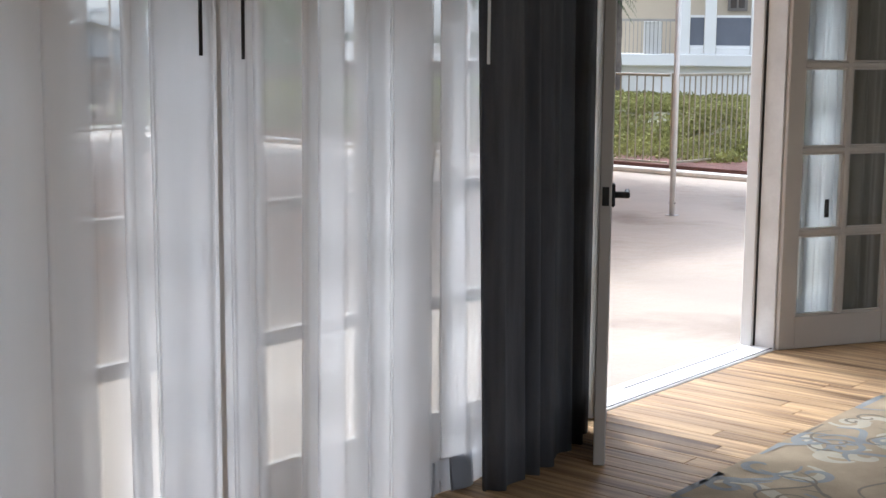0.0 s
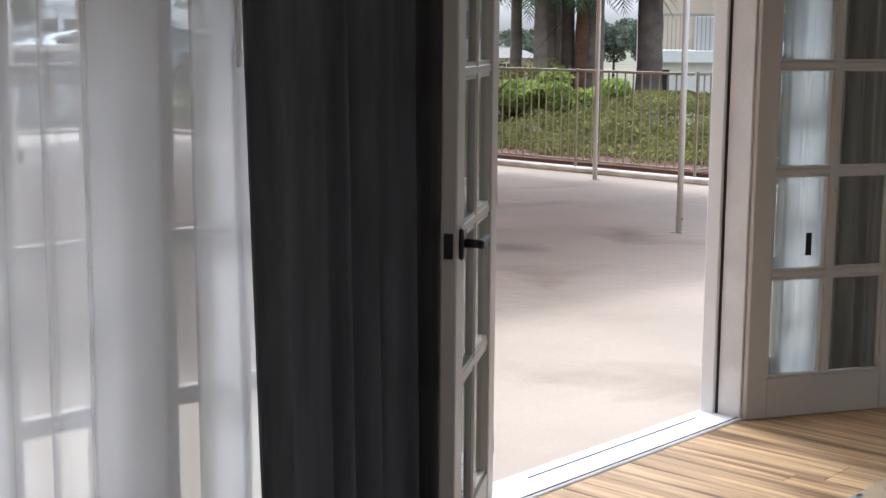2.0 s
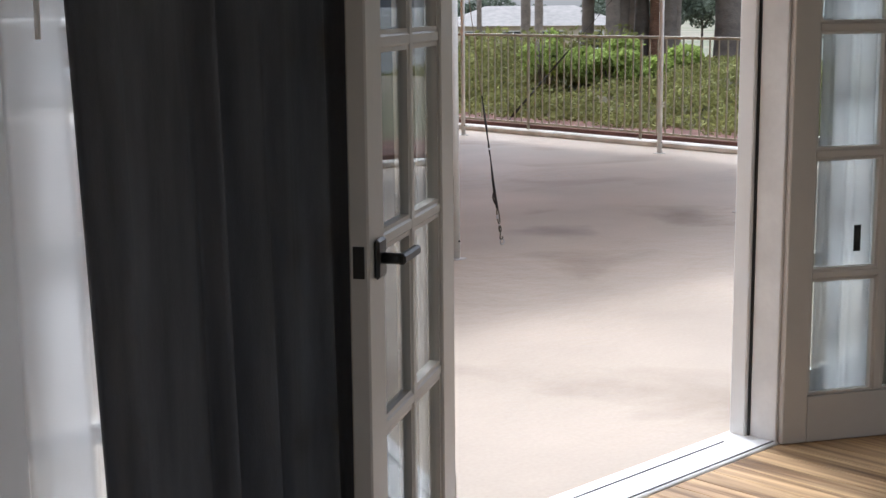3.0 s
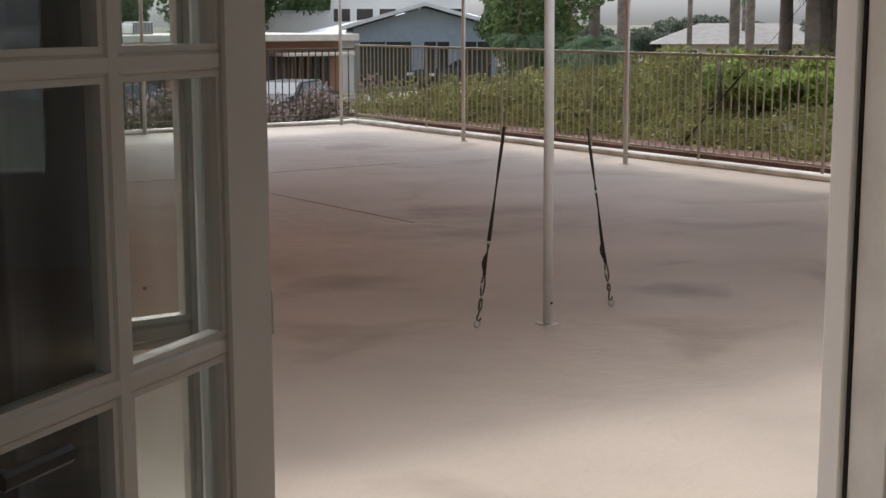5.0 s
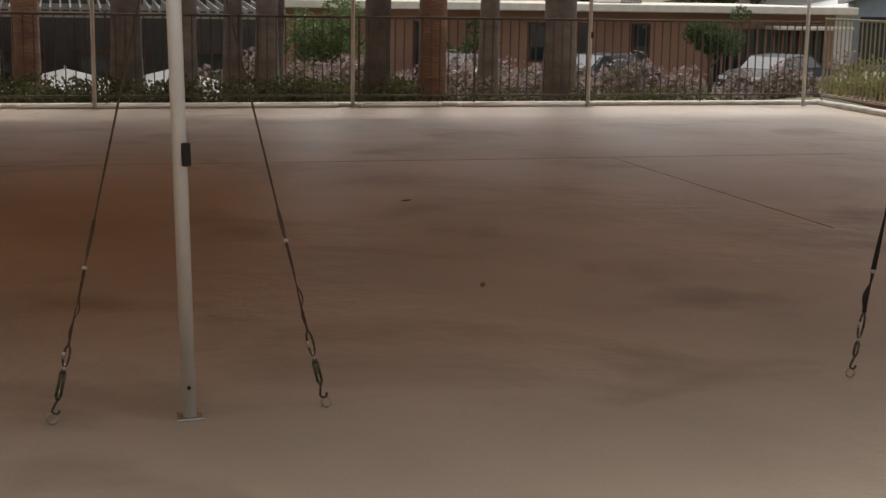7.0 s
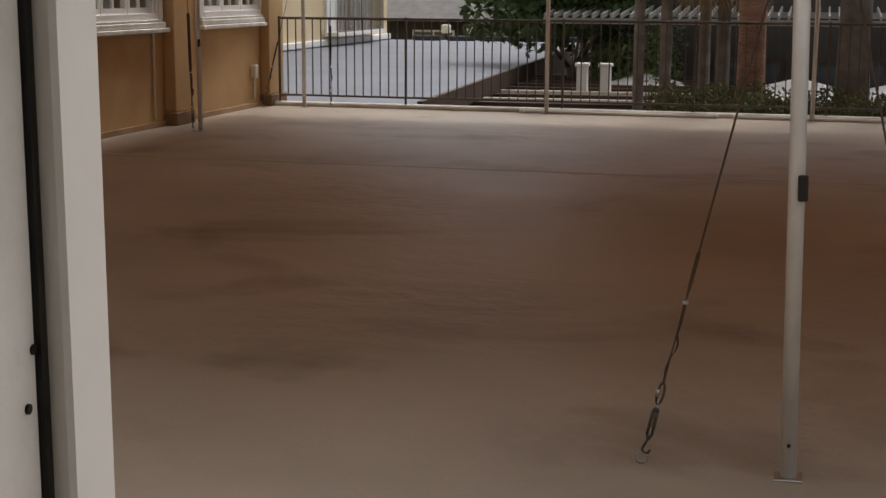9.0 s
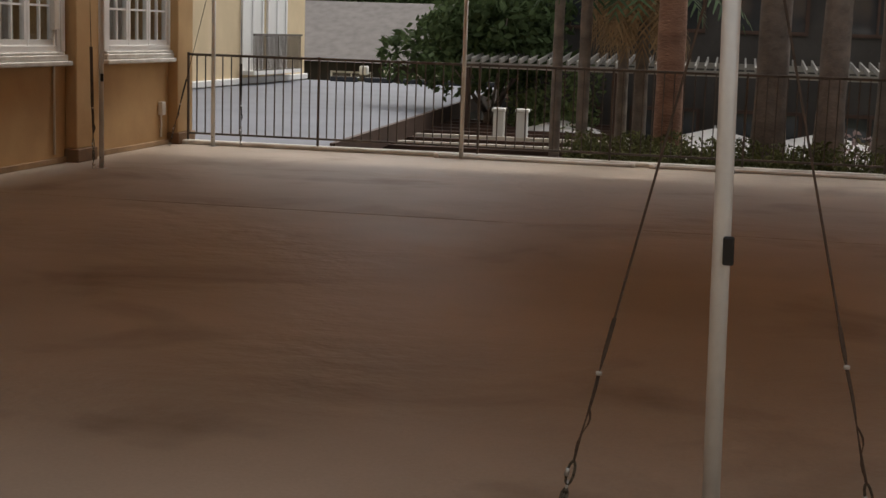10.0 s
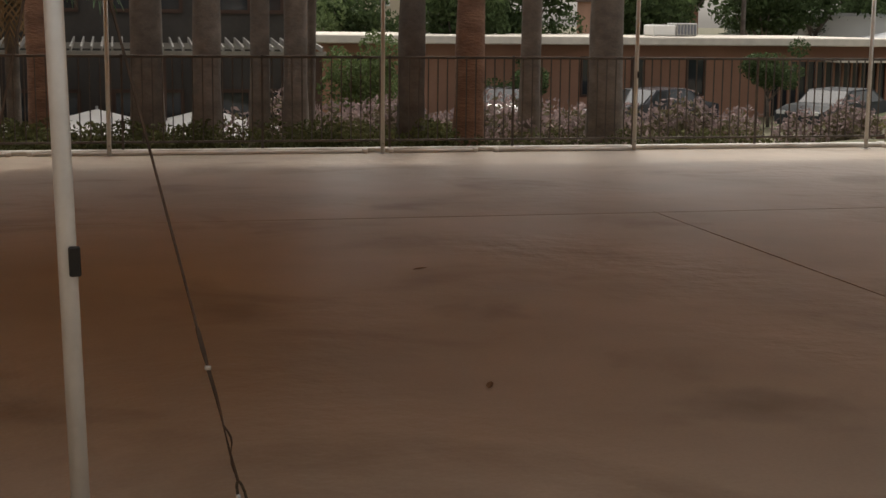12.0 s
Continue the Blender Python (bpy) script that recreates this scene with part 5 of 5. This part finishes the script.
def car(x, y, z, rz, paint, label):
    ob = thing("car", pose(x, y, z, 0, 0, rz), label, "car", "parked cars")
    prof = [(-2.2, 0.35), (-2.25, 0.75), (-1.6, 0.95), (-0.95, 1.0), (-0.45, 1.42), (0.9, 1.46), (1.6, 1.05), (2.15, 0.95), (2.2, 0.4)]
    v = [(a, s * 0.86 * (1 - 0.12 * max(0, b - 0.95) / 0.5), b) for s in (-1, 1) for a, b in prof]
    k = len(prof)
    f = [tuple(range(k))[::-1], tuple(range(k, 2 * k))] + [(i, (i + 1) % k, k + (i + 1) % k, k + i) for i in range(k)]
    body = part("body", raw(v, f), paint, ob)
    for s in (-1, 1):
        part("window", raw([(-0.75, s * 0.865, 1.02), (1.35, s * 0.865, 1.05), (0.85, s * 0.80, 1.40), (-0.42, s * 0.80, 1.38)], [(0, 1, 2, 3) if s > 0 else (3, 2, 1, 0)]), M_DARKGLASS, body)
        for wx in (-1.4, 1.35):
            wh = part("wheel", tubes(((wx, s * 0.72, 0.32), (wx, s * 0.89, 0.32), 0.32), n=16), M_TYRE, ob)
            part("rim", tubes(((wx, s * 0.885, 0.32), (wx, s * 0.9, 0.32), 0.2), n=12), M_STEEL, wh)
        part("headlight", boxes((-2.27, s * 0.62 - 0.15, 0.68, -2.2, s * 0.62 + 0.15, 0.8), bev=0.01), M_WHITE, ob)
    part("windscreen", raw([(-1.0, -0.78, 1.01), (-1.0, 0.78, 1.01), (-0.5, 0.70, 1.4), (-0.5, -0.70, 1.4)], [(0, 1, 2, 3)]), M_DARKGLASS, body)
    return ob


car(13.6, 39.0, -2.02, 20, M_CARDARK, "dark parked car by the terracotta building")
car(19.9, 38.6, -2.02, 30, M_CARGREY, "grey parked car by the terracotta building")
car(9.0, 39.4, -2.02, 75, M_CARDARK, "dark parked car by the terracotta building")
car(31.0, 44.0, float(ground_z(31, 44)), 15, M_CARDARK, "dark parked car by the gabled house")
car(32.0, 37.0, float(ground_z(32, 37)), -40, M_CARGREY, "grey parked car beyond the bank")

# dark house with slatted awning behind the palms
dh = thing("dark_house", pose(-7.6, 25, -2.1), "dark brown house with a slatted awning", "house")
part("wall", boxes((0, 0, 0, 8.4, 8, 7.5)), M_DARKHOUSE, dh)
part("roof", boxes((-0.4, -0.5, 7.5, 8.8, 8.4, 7.75)), M_BROWNBEAM, dh)
for i in range(4):
    window_unit(dh, 0.5 + i * 2.0, 1.9 + i * 2.0, 0.6, 2.2, -0.004, M_BROWNBEAM, 1)
    window_unit(dh, 0.5 + i * 2.0, 1.9 + i * 2.0, 3.7, 5.6, -0.004, M_BROWNBEAM, 1)
awn = thing("slatted_awning", pose(-8.0, 21.6, 0), "row of pale sloping rafters over the patio", "pergola")
part("beam", boxes((0, 0.15, 0.82, 8.7, 0.25, 0.925)), M_SLAT, awn)
part("beam", boxes((0, 1.7, 0.93, 8.7, 1.82, 1.04)), M_SLAT, awn)
for x in (0.1, 2.9, 5.8, 8.55):
    part("post", boxes((x - 0.06, 0.14, -2.2, x + 0.06, 0.26, 0.82)), M_BROWNBEAM, awn)
slat_me = None
for i in range(50):
    if slat_me is None:
        s = part("rafter", raw([(-0.015, -0.25, 0.92), (0.015, -0.25, 0.92), (0.015, 1.9, 1.06), (-0.015, 1.9, 1.06), (-0.015, -0.25, 1.01), (0.015, -0.25, 1.01), (0.015, 1.9, 1.15), (-0.015, 1.9, 1.15)], [(3, 2, 1, 0), (4, 5, 6, 7), (0, 1, 5, 4), (1, 2, 6, 5), (2, 3, 7, 6), (3, 0, 4, 7)]), M_SLAT, awn)
        slat_me = s.data
    else:
        s = part("rafter", slat_me, M_SLAT, awn)
    s.location = (0.1 + i * 0.173, 0, 0)
for x, y in ((-3.35, 22), (-1.45, 22), (-6.2, 22.6)):
    u = thing("patio_umbrella", pose(x, y, -2.1), "open white patio umbrella below the terrace", "umbrella", "patio umbrellas")
    v = [(0, 0, 2.0)] + [(1.5 * math.cos(a), 1.5 * math.sin(a), 1.62) for a in (2 * math.pi * i / 8 + 0.39 for i in range(8))]
    v += [(p[0] * 0.99, p[1] * 0.99, p[2] - 0.02) for p in v] + [(1.5 * math.cos(a), 1.5 * math.sin(a), 1.5) for a in (2 * math.pi * i / 8 + 0.39 for i in range(8))]
    f = [(0, 1 + i, 1 + (i + 1) % 8) for i in range(8)] + [(9, 10 + (i + 1) % 8, 10 + i) for i in range(8)] + [(1 + i, 18 + i, 18 + (i + 1) % 8, 1 + (i + 1) % 8) for i in range(8)]
    part("canopy", raw(v, f), M_UMB, u)
    part("pole", tubes(((0, 0, 0), (0, 0, 2.05), 0.025)), M_STEEL, u)
    part("base", tubes(((0, 0, 0), (0, 0, 0.08), 0.25, 0.22), n=16), M_GREYROOF, u)

# grey flat roof, timber pergola, far yellow house
gr = thing("flat_roof_building", pose(-14.68, 13.1, -2.1, 0, 0, 3.3), "low building with a grey flat roof", "building")
part("wall", boxes((0.1, 0.1, 0, 6.4, 22.0, 1.9)), M_DARKHOUSE, gr)
part("roof", boxes((0, 0, 1.9, 6.62, 22.2, 2.06), bev=0.01), M_GREYROOF, gr, "smooth grey flat roof")
part("fascia", boxes((6.63, 0, 1.8, 6.7, 22.2, 2.1)), M_BROWNBEAM, gr)
for i in range(5):
    part("skylight", boxes((1.6 + i * 1.0, 21.7, 2.06, 2.4 + i * 1.0, 22.0, 2.2), bev=0.02), M_DARKGLASS, gr)
pg = thing("pergola", pose(-8.02, 13.2, -2.1, 0, 0, 3.3), "dark brown timber pergola beside the grey roof", "pergola")
for x in (0.05, 1.5, 2.9):
    part("beam", boxes((x, 0, 1.45, x + 0.1, 11.5, 1.66), bev=0.01), M_BROWNBEAM, pg)
for i in range(13):
    part("rafter", boxes((-0.02, 0.4 + i * 0.88, 1.66, 3.5, 0.48 + i * 0.88, 1.82), bev=0.008), M_FASCIA if i in (2, 5, 7) else M_BROWNBEAM, pg)
for x in (0.1, 2.95):
    for y in (0.6, 6.0, 11.2):
        part("post", boxes((x - 0.06, y - 0.06, 0, x + 0.06, y + 0.06, 1.45)), M_BROWNBEAM, pg)
for x in (-6.95, -6.55):
    cl = thing("column", pose(x, 19.95, -2.1), "short white column by the pergola", "column")
    part("shaft", boxes((-0.09, -0.09, 0.1, 0.09, 0.09, 2.24), bev=0.01), M_WBLDG, cl)
    part("cap", boxes((-0.115, -0.115, 2.24, 0.115, 0.115, 2.3), bev=0.01), M_WBLDG, cl)
    part("base", boxes((-0.14, -0.14, 0, 0.14, 0.14, 0.1), bev=0.01), M_WBLDG, cl)
yh = thing("yellow_house", pose(-15.25, 18.0, -2.1), "tall cream stucco house beyond the flat roof", "house")
part("wall", boxes((-8, 0, 0, 0, 17.35, 9.5)), M_CREAM, yh)
part("roof", boxes((-8.4, -0.4, 9.5, 0.4, 17.75, 9.8)), M_ROOFTAN, yh)
part("plinth", boxes((0, 0, 2.08, 0.12, 17.35, 2.24), bev=0.02), M_WBLDG, yh)
for a in (12.0, 13.95):
    d = part("door", boxes((0, a, 2.35, 0.06, a + 0.12, 5.2), (0, a + 1.5, 2.35, 0.06, a + 1.62, 5.2), (0, a + 0.75, 2.35, 0.06, a + 0.87, 5.2), (0, a + 0.12, 5.05, 0.06, a + 1.5, 5.2)), M_WHITE, yh)
    part("pane", boxes((0, a + 0.12, 2.4, 0.03, a + 1.5, 5.05)), M_WBLDG, d, "pale blind behind the glass")
    bl = part("balcony", boxes((0.05, a - 0.2, 2.32, 0.45, a + 1.8, 2.42)), M_WBLDG, yh)
    part("rail", boxes((0.40, a - 0.2, 3.3, 0.44, a + 1.8, 3.35)), M_FENCEDK, bl)
    for k in range(19):
        part("baluster", boxes((0.41, a - 0.2 + k * 0.104, 2.42, 0.43, a - 0.18 + k * 0.104, 3.3)), M_FENCEDK, bl)
lh = thing("long_house", pose(-22, 46.5, -2.1), "low brown house with a wide grey roof", "house")
part("wall", boxes((0, 0, 0, 14, 8, 2.4)), M_DARKHOUSE, lh)
part("roof", raw([(-0.8, -1.0, 2.35), (14.8, -1.0, 2.35), (14.8, 9, 2.35), (-0.8, 9, 2.35), (-0.8, 4, 4.6), (14.8, 4, 4.6)], [(0, 1, 5, 4), (2, 3, 4, 5), (1, 2, 5), (3, 0, 4), (3, 2, 1, 0)]), M_ROOFDK, lh)
for i in range(4):
    window_unit(lh, 1.2 + i * 3.1, 2.8 + i * 3.1, 0.5, 2.0, -0.004, M_WHITE)
for x in (-14.7, -13.9):
    st = thing("lantern", pose(x, 40, -2.1), "small white garden lantern on a post", "lantern")
    part("post", tubes(((0, 0, 0), (0, 0, 2.1), 0.05)), M_BLACK, st)
    part("lamp", boxes((-0.13, -0.13, 2.1, 0.13, 0.13, 2.38), bev=0.03), M_WBLDG, st)

# white terraced house beyond the bank
wh = thing("white_house", pose(23.4, 10.5, -1.3, 0, 0, -60), "white house with a balcony and glazed bays", "house")
part("wall", boxes((-3.0, 0.0, 0, 22, 9, 2.2)), M_WBLDG, wh)
part("slab", boxes((-3.0, -0.3, 2.2, 22.2, 9, 2.5), bev=0.02), M_WBLDG, wh)
part("corner_pier", boxes((-3.25, -0.32, 0, -3.0, 0.4, 8.0), bev=0.01), M_WBLDG, wh)
part("upper_wall", boxes((-3.0, 1.6, 2.5, 22, 9, 8.0)), M_BEIGE, wh)
part("roof", boxes((-3.4, -0.4, 8.0, 22.4, 9.4, 8.3)), M_WBLDG, wh)
for x, w in ((-1.12, 0.36), (-0.4, 0.28), (0.73, 0.25), (2.6, 0.3), (4.6, 0.3), (6.6, 0.3)):
    part("column", boxes((x, -0.2, 2.5, x + w, 0.1, 8.0), bev=0.01), M_WBLDG, wh)
for a, b in ((-0.75, -0.41), (-0.11, 0.72), (1.0, 2.58), (2.92, 4.58), (4.92, 6.58)):
    part("parapet", boxes((a, -0.15, 2.5, b, 0.05, 2.66), bev=0.01), M_WBLDG, wh)
    w = part("window", boxes((a, -0.1, 2.66, b, -0.06, 2.72)), M_WHITE, wh)
    part("top_rail", boxes((a, -0.1, 3.4, b, -0.06, 3.46)), M_WHITE, w)
    part("pane", boxes((a, -0.09, 2.72, b, -0.07, 3.4)), M_GREYROOF, w, "frosted grey balcony panel")
for k in range(18):
    part("baluster", boxes((-2.95 + k * 0.1, -0.2, 2.5, -2.93 + k * 0.1, -0.18, 3.3)), M_SLAT, wh)
part("rail", boxes((-3.0, -0.22, 3.3, -1.12, -0.16, 3.36)), M_SLAT, wh)
part("bench", boxes((-1.9, -0.1, 2.5, -1.45, 0.2, 3.3), bev=0.02), M_WBLDG, wh)
window_unit(wh, -2.98, -2.4, 0.2, 2.1, -0.004, M_WBLDG, 0)
window_unit(wh, 0.2, 0.7, 3.6, 5.6, 1.59, M_ROOFTAN, 1)
part("garage_door", boxes((-2.1, -0.03, 0.3, 3.0, -0.004, 1.95), bev=0.01), M_WHITE, wh)

# street side beyond the bank
gh = thing("gabled_house", pose(26.9, 45.6, -1.6, 0, 0, -33), "blue-grey gabled building with a pale roof", "house")
part("wall", raw([(0, 0, 0), (6.0, 0, 0), (6.0, 10, 0), (0, 10, 0), (0, 0, 2.8), (6.0, 0, 2.8), (6.0, 10, 2.8), (0, 10, 2.8), (3.0, 0, 3.65), (3.0, 10, 3.65)], [(0, 1, 5, 8, 4), (1, 2, 6, 5), (2, 3, 7, 9, 6), (3, 0, 4, 7), (3, 2, 1, 0)]), M_BLUEWALL, gh)
for sgn, xa, za, xb, zb in ((1, -0.6, 2.7, 3.0, 3.72), (-1, 6.6, 2.7, 3.0, 3.72)):
    part("roof", raw([(xa, -0.7, za), (xb, -0.7, zb), (xb, 10.7, zb), (xa, 10.7, za), (xa, -0.7, za + 0.16), (xb, -0.7, zb + 0.16), (xb, 10.7, zb + 0.16), (xa, 10.7, za + 0.16)], [(3, 2, 1, 0), (4, 5, 6, 7), (0, 1, 5, 4), (1, 2, 6, 5), (2, 3, 7, 6), (3, 0, 4, 7)]), M_ROOFLT, gh)
for a, b in ((0.2, 2.5), (2.9, 4.1), (4.5, 5.9)):
    window_unit(gh, a, b, 0.3, 2.3, -0.004, M_BLUEWALL, 1)
w2 = thing("white_block", pose(33.0, 59.3, -1.5, 0, 0, -32), "white two-storey flat-roofed building", "building")
part("wall", boxes((-4, 0, 0, 0.8, 8, 3.4)), M_WBLDG, w2)
part("wall", boxes((0.8, 0, 0, 8.0, 8, 4.3)), M_WBLDG, w2)
part("roof", boxes((-4.2, -0.4, 3.4, 0.8, 8.2, 3.55)), M_ROOFLT, w2)
part("roof", boxes((0.6, -0.4, 4.3, 8.3, 8.2, 4.5)), M_ROOFLT, w2)
for i in range(6):
    window_unit(w2, 0.3 + i * 1.2 + 0.6, 1.3 + i * 1.2 + 0.6, 2.9, 3.7, -0.004, M_WHITE, 0)
hr = thing("ranch_house", pose(47.5, 48.5, -1.75, 0, 0, -44), "long low house with a tan tiled roof", "house")
part("wall", boxes((0, 0, 0, 9, 7, 2.1)), M_BEIGE, hr)
part("roof", raw([(-0.6, -0.7, 2.05), (9.6, -0.7, 2.05), (9.6, 7.7, 2.05), (-0.6, 7.7, 2.05), (2.0, 3.5, 3.1), (7.0, 3.5, 3.1)], [(0, 1, 5, 4), (1, 2, 5), (2, 3, 4, 5), (3, 0, 4), (3, 2, 1, 0)]), M_ROOFTAN, hr)
for i in range(4):
    window_unit(hr, 0.6 + i * 2.1, 1.9 + i * 2.1, 0.8, 1.8, -0.004, M_WHITE)
for x, y in ((36, 46), (41, 40), (52, 47), (24, 55)):
    up = thing("utility_pole", pose(x, y, float(ground_z(x, y))), "wooden utility pole against the sky", "utility pole")
    part("pole", tubes(((0, 0, -0.2), (0, 0, 7.0), 0.13, 0.09)), M_BARK, up)
    part("crossarm", boxes((-0.9, -0.05, 6.4, 0.9, 0.05, 6.52)), M_BARK, up)

# dry leaves on the deck
for x, y, a in ((-1.13, 4.7, 20), (-1.41, 1.91, 70)):
    lf = thing("dry_leaf", pose(x, y, 0.002, 0, 0, a), "small curled dry leaf on the deck", "leaf", "dry leaves")
    v = [(-0.05, 0, 0), (-0.02, 0.014, 0.004), (0.02, 0.012, 0.006), (0.055, 0, 0.003), (0.02, -0.013, 0.005), (-0.02, -0.013, 0.004), (0, 0, 0.0)]
    part("blade", raw(v + [(p[0], p[1], p[2] + 0.0015) for p in v], [(0, 1, 6), (1, 2, 6), (2, 3, 6), (3, 4, 6), (4, 5, 6), (5, 0, 6)] + [(8, 7, 13), (9, 8, 13), (10, 9, 13), (11, 10, 13), (12, 11, 13), (7, 12, 13)]), M_DRY, lf)

# ---- floor planks, last ----
PW = 0.098
rp = np.random.default_rng(5)
plank_meshes = {}
k0, k1 = int(-5.2 / PW), int(0.35 / PW)
rest = bmesh.new()
for k in range(int(RX0 / PW) + 1, int(RX1 / PW)):
    y = WY - 0.006
    x = k * PW
    first_cut = rp.uniform(0.5, 1.6)
    while y > RY0 + 0.05:
        ln = float(round(min(first_cut, y - RY0), 1))
        first_cut = rp.uniform(1.1, 2.2)
        if ln < 0.1:
            break
        if k0 <= k <= k1 and y > -5.6:
            if ln not in plank_meshes:
                b_ = boxes((0.0018, -ln + 0.0012, 0.0, PW - 0.0018, -0.0012, 0.01), bev=0.0015)
                ob = part("plank", b_, M_PLANK, floor)
                plank_meshes[ln] = ob.data
            else:
                ob = part("plank", plank_meshes[ln], M_PLANK, floor)
            ob.location = (x, y, 0.0125 + rp.uniform(0, 0.0006))
        else:
            box(rest, x + 0.0012, y - ln + 0.0012, 0.0125, x + PW - 0.0012, y - 0.0012, 0.0225)
        y -= ln
tagged(part("planks", rest, M_PLANK, floor), "", "", kind="stuff")
